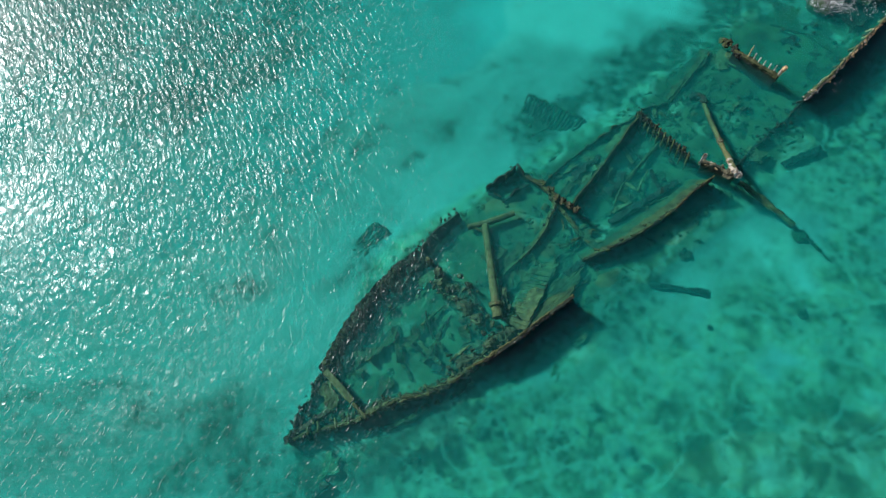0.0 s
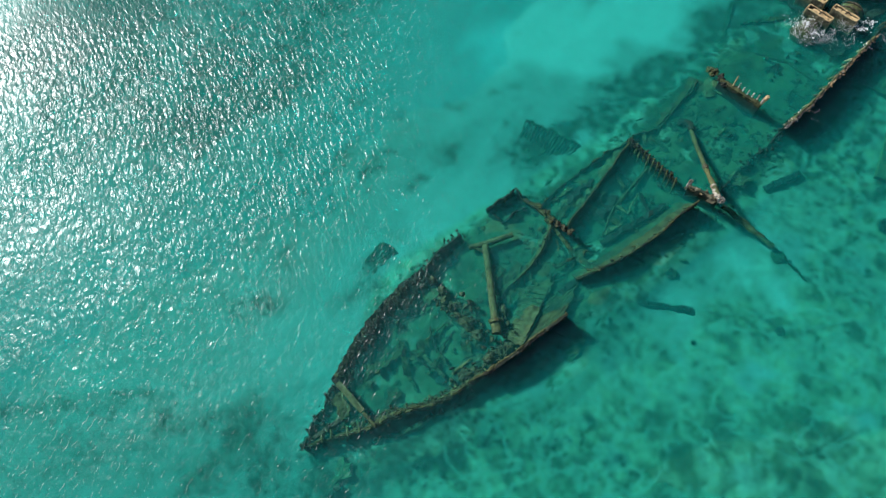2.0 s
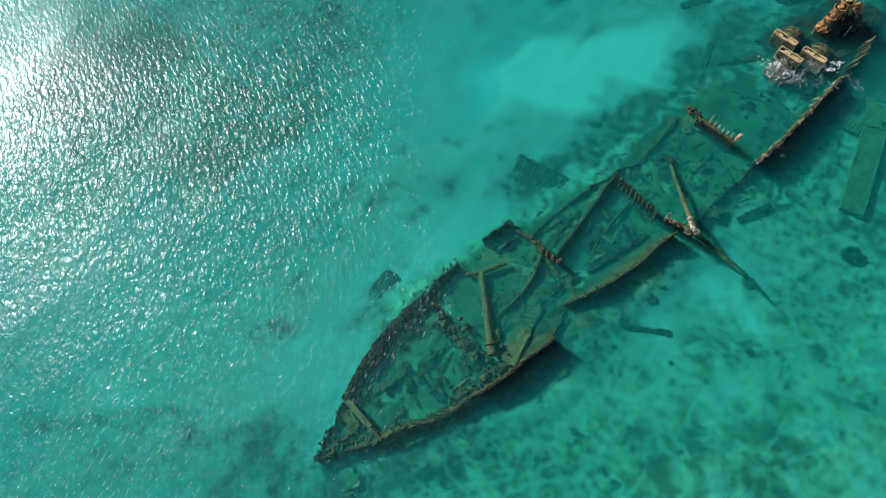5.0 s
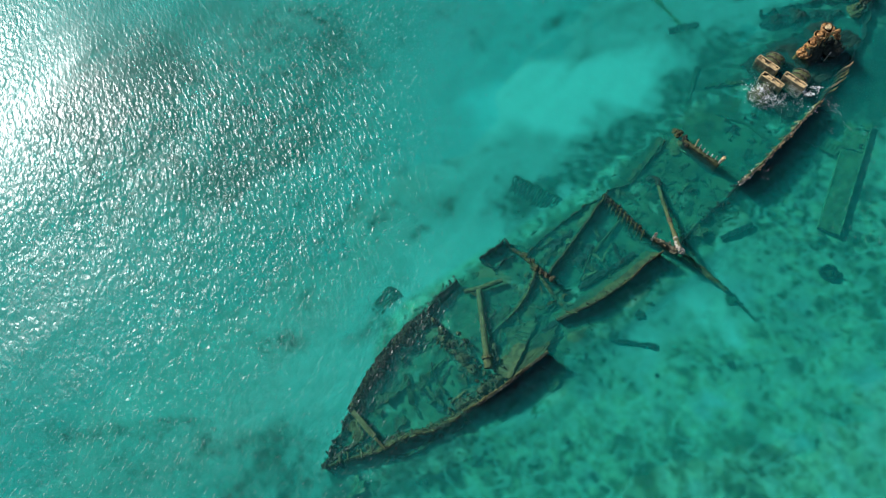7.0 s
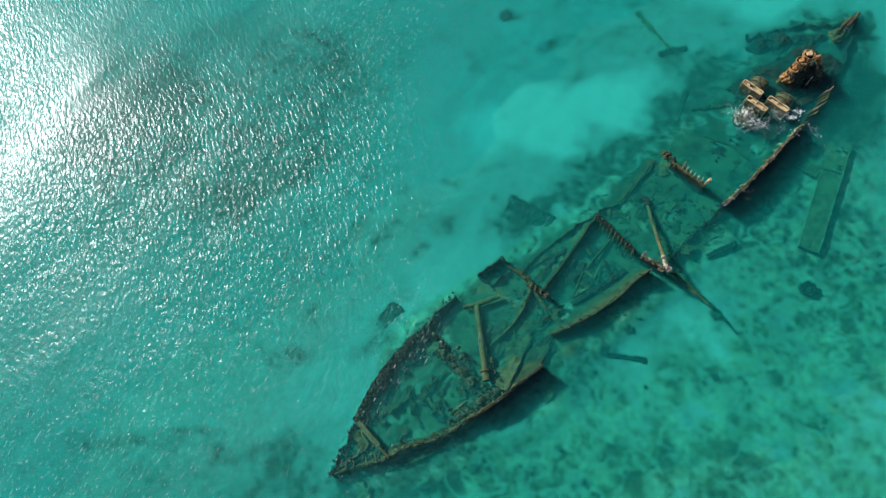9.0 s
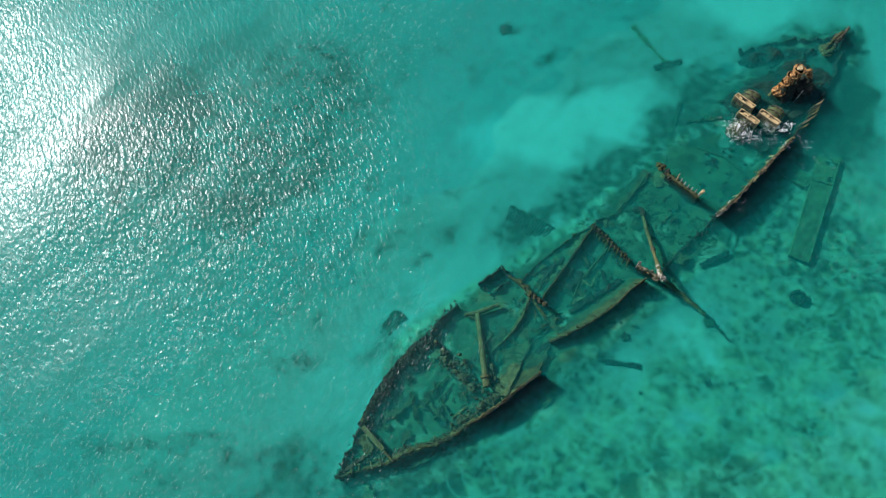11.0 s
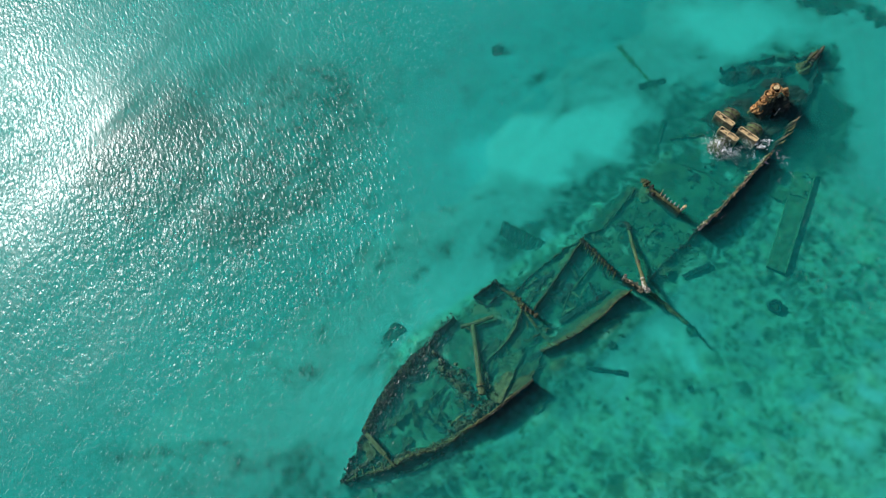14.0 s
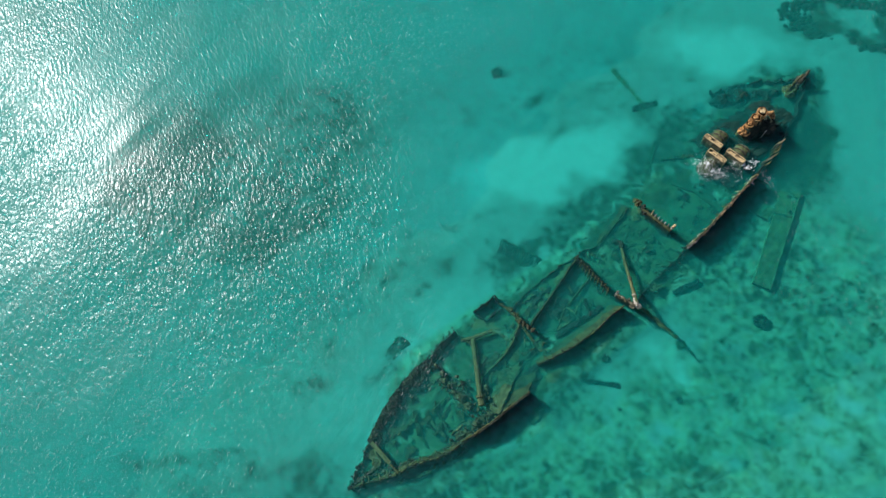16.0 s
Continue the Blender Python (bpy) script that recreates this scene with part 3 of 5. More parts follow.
mound(line((-8.2, -6.6), (-6.8, -7.4), (-5.6, -8.2), (-4.7, -9.5), (-4.1, -10.8)), 0.85, 0.75, -1.65, RUBBLE, 101, "brown crusted heap of rubble in the bow")
mound(line((-6.2, -13.6), (-4.4, -12.0), (-2.6, -10.8), (-1.2, -9.4)), 0.8, 0.8, -1.6, RUBBLE, 103, "olive crusted heap against the starboard side")
mound(line((-3.4, -6.6), (-2.7, -8.2), (-2.2, -9.6)), 0.45, 0.6, -1.55, RUBBLE, 105)
mound(line((-14.6, -17.6), (-12.8, -17.2), (-11.2, -16.6), (-9.0, -15.4)), 0.6, 0.4, -1.6, ALGAE, 107)
mound(line((21.0, 29.4), (24.0, 30.4), (27.5, 30.8), (29.8, 31.4)), 1.3, 0.8, -2.0, DARK, 109, "dark overgrown wreckage of the stern")
# Dark bank added in place of the shade beside the engine.
mound(line((23.0, 19.0), (25.5, 22.0), (27.5, 25.0), (29.5, 29.0)), 1.4, 0.5, -1.9, DARK, 111)
growth_bank(port_bow[3:], (0.86, -0.5), 2.1, BED + 0.45, DARK, 90, "growth_bank", "dark lumpy growth and rubble inside the bow")
growth_bank(port_bow[3:8], (0.86, -0.5), 0.6, -1.05, ALGAE, 92, "rim_growth", "olive crusted growth along the rim")
part("port_side_plating", wall_plate(port_aft, BED, 0.12, (0.5, -0.3), 0.2, 0.2, 0.0, 2), DARK, hull)
ribs(port_bow, 1.3, BED + 0.5, -0.8, (1.6, -1.1), 0.16, DARK, 0.15, "rib", 1.2)
# bow, starboard side
stbd_bow = line((-16.0, -19.3, -1.1), (-14.5, -18.7, -0.95), (-12.5, -18.0, -0.75), (-10.8, -17.05, -0.5), (-9.1, -16.1, -0.45), (-7.3, -15.3, -0.4),
                (-5.6, -14.3, -0.5), (-3.6, -12.6, -0.3))
part("starboard_bow_plating", wall_plate(stbd_bow, BED - 0.1, 0.14, (-0.4, 0.7), 0.3, 0.4, 0.08, 3, 0.22), ALGAE, hull)
ledge = [p + V(-0.24, 0.36, -0.28) for p in stbd_bow[2:]]
part("bow_ledge", sheet(lambda u, v: along(ledge, u).lerp(along(stbd_bow[2:], u), v) + V(0.12 * n3(along(ledge, u), 2.1, v), 0.12 * n3(along(ledge, u), 2.3, v + 4), 0.3 * n3(along(ledge, u), 1.5, v) - 0.25 * (1 - v)), 80, 4, 0.08, lambda u, v: n3(along(ledge, u), 1.1, 95 + v) > 0.0), OLIVE, hull, "olive weed-covered ledge inside the bow")
part("fallen_strake", wall_plate(line((-11.3, -18.3, -1.65), (-8.9, -17.35, -1.5), (-7.2, -16.15, -1.45), (-5.5, -15.0, -1.4), (-4.2, -13.9, -1.35)), BED - 0.1, 0.3, (0.2, -0.2), 0.4, 0.5, 0.0, 70), ALGAE, hull)
part("bow_stringer", bar(V(-15.7, -18.9, -1.25), V(-13.5, -16.9, -1.15), 0.32, 0.3, None, 71, 0.14), CRUST, hull)
ribs(stbd_bow, 0.95, BED + 0.9, -0.6, (-0.35, 0.6), 0.09, (ALGAE, OLIVE), 0.12, "rib", 1.6)
stbd_plate = line((-3.6, -12.7, -0.05), (-1.6, -11.1, 0.25), (0.1, -9.4, 0.3), (1.9, -7.7, 0.25))
part("starboard_side_plating", wall_plate(stbd_plate, BED - 0.1, 0.16, (-0.25, 0.3), 0.08, 0.12, 0.0, 4), DARK, hull)
part("rim_angle", tube([p + V(-0.08, 0.1, 0.0) for p in stbd_plate], [0.11, 0.08, 0.06, 0.06], 6, 0.9, 6, 0.12), ALGAE, hull, "pale crusted top edge")
ribs(stbd_plate, 0.6, -1.6, 0.12, (-0.5, 0.55), 0.10, OLIVE, 0.1, "rib", 0.2)
# stem
part("stem", tube(line((-15.4, -18.2, BED), (-15.7, -18.7, -1.56), (-15.9, -19.2, -0.8)), [0.25, 0.22, 0.16], 8, 0.25, 2), DARK, hull)
# cross beam in the bow
part("cross_beam", bar(V(-14.2, -14.5, -0.7), V(-11.95, -16.3, -0.55), 0.46, 0.22, None, 0.0, 0.025), OLIVE, hull, "olive weed-covered cross beam")
part("beam_bracket", bar(V(-11.9, -16.4, -0.5), V(-10.8, -17.2, -0.45), 0.22, 0.2, None, 3), ALGAE, hull)
part("bow_deck_plate", flat_plate(V(-10.6, -7.9, -1.55), V(-9.0, -5.3, -1.45), V(-7.4, -6.6, -1.4), V(-9.8, -9.0, -1.6), 0.1, 0.35, 0.10, 72, 0.25, 0.7), OLIVE, hull, "olive silted deck plate in the bow")
part("fore_deck_plate", flat_plate(V(-14.6, -15.9, -1.0), V(-14.0, -15.0, -0.95), V(-12.8, -16.3, -0.95), V(-13.4, -17.0, -1.1), 0.08, 0.3, 0.0, 5, 0.2, 0.3), OLIVE, hull)
# starboard stringer amidships
mid_rim = line((2.5, -4.6, -0.75), (4.4, -3.5, -0.4), (6.2, -2.3, -0.3), (8.5, -0.3, -0.25), (9.8, 1.3, -0.2), (11.2, 2.5, 0.05))
mid_in = line((1.9, -3.6, -1.95), (4.8, -1.0, -1.92), (6.9, 0.7, -1.88), (9.6, 3.0, -1.8))
mid_low = line((2.5, -4.6, -1.05), (4.4, -3.5, -0.85), (6.2, -2.3, -0.75), (8.5, -0.3, -0.7), (9.8, 1.3, -0.65), (11.2, 2.5, -0.55))
part("side_stringer", sheet(lambda u, v: along(mid_in, u).lerp(along(mid_low, u), v) + Vector((0, 0, 0.1 * n3(along(mid_rim, u), 1.5, v))), 34, 5, 0.1), ALGAE, hull, "weed-covered stringer plate")
part("starboard_mid_plating", wall_plate(mid_rim, BED - 0.1, 0.12, (-0.2, 0.2), 0.12, 0.1, 0.0, 8), DARK, hull)
part("rim_angle", tube(mid_rim, [0.03, 0.04, 0.05, 0.05, 0.06], 6, 0.9, 9, 0.15), ALGAE, hull)
ribs(mid_rim, 0.5, -0.8, -0.2, (-0.24, 0.26), 0.07, ALGAE, 0.08, "rib", 1.2)
# starboard wall aft, below the surface and then above it
low_rim = line((12.6, 3.2, -0.9), (14.1, 5.5, -1.2), (18.0, 10.0, -1.0))
part("starboard_low_plating", wall_plate(low_rim, BED - 0.1, 0.12, (0, 0), 0.2, 0.3, 0.0, 10), DARK, hull)
aft_rim = line((17.8, 9.7, 0.05), (18.6, 10.5, 0.35), (19.8, 11.8, 0.4), (22.7, 15.6, 0.35), (25.4, 19.0, 0.25))
part("starboard_aft_plating", wall_plate(aft_rim, BED - 0.1, 0.12, (-0.15, 0.15), 0.18, 0.2, 0.0, 11), DARK, hull)
part("rim_angle", tube([p + V(-0.05, 0.08, 0.0) for p in aft_rim], [0.08, 0.06, 0.05, 0.06, 0.07], 6, 0.9, 12, 0.12), OLIVE, hull)
ribs(aft_rim, 0.52, -1.2, 0.42, (-0.35, 0.35), 0.075, (TAN, TAN, OLIVE, CRUST, DARK), 0.2, "rib", 0.2, "crusted frame end above water")
# leaning frames near the stern
frame_rim = line((26.8, 20.8, -0.05), (27.6, 21.9, 0.1), (28.2, 22.9, 0.1), (28.5, 23.9, 0.0))
part("starboard_stern_plating", wall_plate(line((25.4, 19.0, -0.5), (28.2, 23.2, -0.95), (30.7, 28.2, -1.2), (32.2, 34.0, -0.9)), BED - 0.1, 0.14, (-0.4, 0.3), 0.2, 0.25, 0.0, 13), DARK, hull)
d = 0.0
while d < length(frame_rim):
    p = along(frame_rim, d / length(frame_rim)) + V(rnd.uniform(-.15, .15), rnd.uniform(-.1, .1), rnd.uniform(-0.1, 0.12))
    r = rnd.uniform(0.4, 0.7)
    q = p + V(-r, -0.38 * r + rnd.uniform(-.08, .08), -0.45)
    part("bent_frame", tube([q + V(-0.25, 0.0, -0.9), q, p.lerp(q, 0.45) + V(0.03, -0.06, 0.1), p + V(0, 0, 0.12), p + V(0.12, 0.14, 0.12)], [0.05, 0.07, 0.075, rnd.uniform(0.06, 0.09), 0.045], 6, 0.5, d, 0.16), rnd.choice((OLIVE, OLIVE, TAN, CRUST)), hull, "bent frame end breaking the surface")
    d += rnd.uniform(0.38, 0.6)
# stern: port side, counter and rudder head
# Dark sheet added to stand for the shade round engine and boilers.
part("engine_room_floor", flat_plate(V(18.8, 24.2, -1.5), V(22.6, 17.2, -1.3), V(30.6, 27.6, -1.1), V(26.4, 29.8, -1.2), 0.1, 0.45, 0.0, 44, 0.4, 0.8), DARK, hull, "dark sheet added as shade round the engine and boilers")
part("port_stern_plating", wall_plate(line((21.0, 30.9, -1.95), (24.5, 32.0, -1.7), (27.6, 32.6, -1.5), (30.0, 32.6, -1.1), (31.6, 33.0, -0.5)), BED - 0.1, 0.3, (0.5, -0.5), 0.5, 0.7, 0.0, 14), DARK, hull)
part("stern_post", tube(line((30.3, 30.9, BED), (30.6, 31.4, -0.8), (31.3, 32.4, 0.1), (31.85, 33.2, 0.25)), [0.3, 0.25, 0.17, 0.1], 8, 0.8, 3, 0.15), CRUST, hull, "rusty stern post just above water")
part("stern_knee", lump((30.0, 31.1, -1.0), 0.75, 0.5, 5, None, 4, 0.6), OLIVE, hull)
part("stern_knee", lump((30.9, 32.2, -0.4), 0.4, 0.6, 6, None, 4, 0.8), CRUST, hull)
part("counter_frame", tube(line((29.4, 30.6, -1.0), (30.4, 31.9, -0.35), (31.3, 32.7, 0.05)), [0.2, 0.2, 0.14], 7, 0.6, 7, 0.2), ALGAE, hull)

# transverse bulkhead amidships
row = line((5.8, 8.0, -0.25), (7.7, 6.1, -0.18), (9.6, 4.2, -0.08))
part("bulkhead", wall_plate([p - V(0, 0, 0.18) for p in row], BED - 0.1, 0.12, (0.1, 0.1), 0.1, 0.15, 0.0, 15), DARK, hull)
d = 0.15
while d < length(row):
    p = along(row, d / length(row))
    part("bulkhead_stiffener", tube([p + V(-0.12, -0.55, -1.5), p + V(-0.05, -0.25, -0.42), p + V(0.02, 0.08, -0.04 + 0.03 * d)], [0.07, 0.085, 0.075], 6, 0.55, d, 0.2), OLIVE if rnd.random() < 0.2 + 0.1 * d else rnd.choice((ALGAE, ALGAE, DARK)), hull, "crusted stiffener at the waterline")
    d += rnd.uniform(0.3, 0.55)
row_end = line((10.4, 3.6, 0.2), (11.0, 3.2, 0.45), (11.7, 2.8, 0.45), (12.5, 2.45, 0.55))
part("bulkhead_end", wall_plate(row_end, BED - 0.1, 0.2, (0, 0), 0.1, 0.2, 0.0, 16), DARK, hull)
part("bulkhead_top_angle", tube(row_end, [0.06, 0.09, 0.08, 0.12], 7, 0.8, 5, 0.12), CRUST, hull, "bleached top of the bulkhead above water")
for at, r in (((10.5, 3.6, 0.3), 0.14), ((10.9, 3.35, 0.42), 0.13), ((11.6, 3.05, 0.42), 0.2), ((12.1, 2.6, 0.6), 0.26), ((12.55, 2.35, 0.7), 0.28)):
    part("bleached_bracket", lump(at, r * 0.75, 0.7, at[0], None, 3, 1.1), PALE if at[0] in (10.9, 12.55) else CRUST, hull, "crusted bracket")
part("upright_bracket", bar(V(10.3, 3.55, -0.3), V(10.45, 3.85, 0.75), 0.1, 0.28, None, 2, 0.04), PALE, hull)
part("deck_corner", flat_plate(V(11.6, 2.4, 0.35), V(12.3, 1.9, 0.4), V(13.0, 2.4, 0.55), V(12.3, 3.1, 0.5), 0.12, 0.15, 0.1, 3, 0.16), CRUST, hull)

# port coaming and fallen side plates amidships
part("hatch_coaming", wall_plate(line((6.1, 8.2, -0.5), (3.9, 4.2, -0.9), (1.4, -0.3, -0.6)), BED + 0.2, 0.12, (0.15, -0.1), 0.12, 0.15, 0.0, 17), ALGAE, hull)
part("fallen_side_plate", flat_plate(V(5.7, 7.8, -1.45), V(1.3, -0.1, -1.5), V(-0.3, 1.6, -1.75), V(3.6, 7.2, -1.8), 0.08, 0.3, 0.12, 18, 0.3, 0.3), OLIVE, hull)
part("hatch_coaming", wall_plate(line((5.7, 8.1, -1.15), (2.7, 5.6, -1.35), (0.3, 3.1, -1.3), (-0.85, 1.1, -1.2)), BED + 0.1, 0.14, (0.2, -0.1), 0.25, 0.35, 0.0, 19), ALGAE, hull)
part("deck_beam", bar(V(9.0, 2.6, -1.35), V(4.2, -1.2, -1.45), 0.42, 0.3, None, 21, 0.16), DARK, hull)
part("deck_beam", bar(V(8.3, 1.4, -1.55), V(4.5, -0.8, -1.65), 0.3, 0.25, None, 73, 0.16), ALGAE, hull)
part("deck_beam", tube(line((7.6, 5.8, -1.4), (5.0, 2.0, -1.56), (4.2, -0.6, -1.62)), [0.16, 0.16, 0.12], 6, 0.3, 22), ALGAE, hull)
# bent side plate between the masts
bend = line((0.4, 0.2, -0.8), (-0.1, -1.8, -0.9), (-0.9, -3.6, -1.0), (-1.9, -4.9, -1.1), (-3.2, -6.4, -1.3))
part("bent_side_plate", wall_plate(bend, BED + 0.3, 0.12, (-0.5, 0.3), 0.1, 0.12, 0.0, 23), ALGAE, hull)
part("bent_deck_plate", flat_plate(V(0.3, 0.0, -1.3), V(-0.8, -3.4, -1.4), V(-2.5, -3.0, -1.85), V(-1.4, 0.6, -1.85), 0.08, 0.25, 0.0, 24, 0.3, 0.4), OLIVE, hull)
# ribbed deck plates
part("deck_plate", flat_plate(V(-0.8, -3.7, -1.75), V(1.0, -3.9, -1.6), V(-1.15, -10.25, -0.6), V(-2.5, -9.7, -1.0), 0.1, 0.22, 0.0, 25, 0.3, 0.25), OLIVE, hull, "olive ribbed deck plate")
for i in range(17):
    u = (i + 0.5) / 17
    a, b = V(-0.6, -3.8, -1.72).lerp(V(-2.3, -9.6, -0.93), u), V(0.9, -4.0, -1.55).lerp(V(-1.2, -10.0, -0.57), u)
    part("deck_rib", bar(a, b, 0.07, 0.06, None, i, 0.05), OLIVE, hull)
part("deck_plate", flat_plate(V(1.3, -4.1, -1.8), V(3.1, -3.3, -1.85), V(1.7, -7.6, -0.95), V(-0.9, -9.9, -0.85), 0.1, 0.2, 0.0, 26, 0.3, 0.25), ALGAE, hull)
# Dark bar added for the shade band between the deck plates.
part("plate_seam", bar(V(0.9, -4.0, -1.6), V(-1.0, -9.9, -0.7), 0.1, 0.2, None, 74, 0.08), DARK, hull)
part("deck_plate", flat_plate(V(2.6, -5.4, -1.85), V(4.3, -4.6, -1.85), V(4.0, -6.8, -1.95), V(2.6, -7.4, -1.9), 0.1, 0.2, 0.0, 27, 0.3, 0.5), ALGAE, hull)
# The piece with k 77 is a dark bar standing for a shadow band.
for p, q, w, k in ((V(2.5, -7.7, -1.7), V(4.7, -5.9, -1.75), 0.3, 75), (V(1.4, -7.0, -1.3), V(3.7, -5.0, -1.75), 0.36, 76), (V(1.3, -5.6, -1.45), V(3.7, -3.3, -1.4), 0.5, 77),
                   (V(3.4, -8.2, -1.9), V(5.2, -6.3, -1.95), 0.22, 78), (V(-2.6, -4.6, -1.75), V(-3.4, -7.6, -1.6), 0.3, 79), (V(-6.8, -3.4, -1.7), V(-8.6, -5.6, -1.6), 0.35, 80)):
    part("fallen_plank", bar(p, q, w, 0.14, None, k, 0.12), DARK if k in (77, 80) else ALGAE, hull)
part("silt_dome", lump((-0.2, -3.9, -1.85), 0.85, 0.25, 81, None, 4, 0.18), OLIVE, hull, smooth=True)
part("strut", bar(V(-0.3, 0.4, -1.1), V(2.4, -2.6, -1.3), 0.3, 0.25, None, 28, 0.1), ALGAE, hull)
part("strut", bar(V(2.4, -2.6, -1.3), V(3.7, -3.6, -1.3), 0.45, 0.2, None, 29, 0.1), OLIVE, hull)
for at, r in (((0.2, -0.1, -0.35), 0.3), ((0.7, -0.45, -0.1), 0.28), ((1.2, -0.7, -0.08), 0.26), ((1.7, -1.0, -0.05), 0.24), ((-0.3, 0.6, -0.5), 0.3), ((-0.9, 1.2, -0.6), 0.32)):
    part("crusted_joint", lump(at, r * 0.8, 0.7, at[0] * 3, None, 3, 0.95), RUBBLE if at[2] > -0.2 else ALGAE, hull, "crusted joint just under the surface")
part("deck_beam", tube(line((-2.0, 1.8, -0.9), (-0.4, 0.7, -0.7), (1.7, -1.0, -0.35)), [0.16, 0.2, 0.15], 6, 0.3, 31), ALGAE, hull)

# open box by the port side
for a, b in (((-4.9, 0.6), (-3.0, 2.6)), ((-3.0, 2.6), (-1.8, 1.5)), ((-1.8, 1.5), (-3.7, -0.2)), ((-3.7, -0.2), (-4.9, 0.6))):
    part("box_side", wall_plate(line((*a, -0.75 if a[0] in (-4.9, -3.0) else -1.2), (*b, -0.7 if a[0] in (-4.9, -3.0) else -1.15)), BED, 0.14, (0, 0), 0.3, 0.5, 0.0, a[0] * 2 + 40), DARK, hull)
ribs(line((-4.8, 0.7, -0.7), (-3.0, 2.5, -0.6)), 0.4, -1.8, -0.55, (0.1, -0.1), 0.08, ALGAE, 0.1, "rib", 0.2)

# small bulkhead with upright bars
lad = line((13.0, 14.0, -0.05), (14.4, 12.9, 0.05), (16.0, 11.6, 0.08))
part("aft_bulkhead", wall_plate(lad, BED - 0.1, 0.3, (-0.1, -0.1), 0.1, 0.12, 0.0, 33), DARK, hull)
part("aft_bulkhead_angle", tube(lad, [0.16, 0.2, 0.2], 6, 0.4, 34, 0.2), ALGAE, hull)
for i in range(7):
    p = along(lad, 0.30 + 0.115 * i)
    h = 1.3 if i == 0 else 0.65 + rnd.uniform(-0.1, 0.1)
    part("upright_bar", tube([p + V(0, 0, -0.3), p + V(0.05, 0.08, h * 0.5), p + V(0.1, 0.15, h * 0.95)], [0.07, 0.06, 0.05], 6, 0.2, i, 0.15), PALE if i else TAN, hull, "bleached upright bar above water")
part("end_post", bar(along(lad, 0.97) + V(0, 0, -0.4), along(lad, 1.0) + V(0.35, 0.35, 0.75), 0.3, 0.22, None, 35), TAN, hull, "thick rusty end post")
part("silted_plate", flat_plate(V(10.6, 14.4, -1.6), V(12.5, 15.3, -1.2), V(13.2, 13.6, -1.1), V(11.3, 12.7, -1.65), 0.1, 0.4, 0.0, 36, 0.2, 0.8), OLIVE, hull, "green silted plate against the bulkhead")
for at, r in (((12.6, 14.8, -0.2), 0.4), ((13.1, 14.3, -0.1), 0.35), ((13.3, 13.7, -0.15), 0.33), ((12.3, 15.2, -0.35), 0.35)):
    part("crusted_joint", lump(at, r * 0.8, 0.7, at[1], None, 3, 1.0), DARK if at[2] > -0.16 else ALGAE, hull)
part("port_stringer", wall_plate(line((11.4, 14.4, -1.2), (8.4, 9.8, -1.5), (6.2, 8.6, -1.1)), BED, 0.12, (0.1, -0.1), 0.2, 0.2, 0.0, 37), ALGAE, hull)
part("port_stringer_plate", flat_plate(V(11.6, 14.7, -1.3), V(8.2, 9.8, -1.56), V(7.5, 10.3, -1.68), V(10.8, 15.2, -1.56), 0.1, 0.15, 0.05, 38), ALGAE, hull)
part("port_side_strip", flat_plate(V(14.9, 23.9, BED + 0.1), V(14.5, 24.0, BED + 0.06), V(12.75, 16.3, BED + 0.2), V(13.2, 16.2, BED + 0.3), 0.1, 0.25, 0.0, 39), ALGAE, hull)
part("deck_beam", bar(V(15.3, 21.4, -1.85), V(19.0, 22.0, -1.6), 0.4, 0.3, None, 41, 0.18), ALGAE, hull)
part("deck_beam", tube(line((16.4, 18.2, -1.80), (19.0, 17.2, -1.74), (21.0, 15.5, -1.68)), [0.14, 0.16, 0.12], 6, 0.3, 42), ALGAE, hull)
for cx, cy, spread, count, z in ((-9.0, -9.5, 2.6, 9, -1.4), (-6.5, -12.5, 2.0, 6, -1.3), (0.5, -3.5, 2.4, 16, -1.45), (5.0, 2.5, 2.6, 14, -1.6),
                                 (9.5, 9.5, 3.0, 16, -1.7), (16.5, 16.5, 3.2, 8, -1.85), (26.5, 28.5, 2.4, 8, -1.6)):
    for i in range(count):
        x, y, t, r = rnd.gauss(cx, spread * 0.7), rnd.gauss(cy, spread * 0.7), rnd.choice((0.83, 0.83, 2.40, 2.40, 1.6)) + rnd.gauss(0, 0.25), rnd.uniform(0.25, 1.1)
        if in_hull(x, y) > 0.05:
            e = V(math.cos(t) * r, math.sin(t) * r)
            p = V(x, y, z + rnd.uniform(-0.2, 0.25))
            part("fallen_frame", bar(p - e, p + e + V(0, 0, rnd.uniform(-0.3, 0.2)), rnd.uniform(0.1, 0.34), 0.12, None, x, 0.12), rnd.choice((ALGAE, DARK, ALGAE, OLIVE, SILT)), hull)
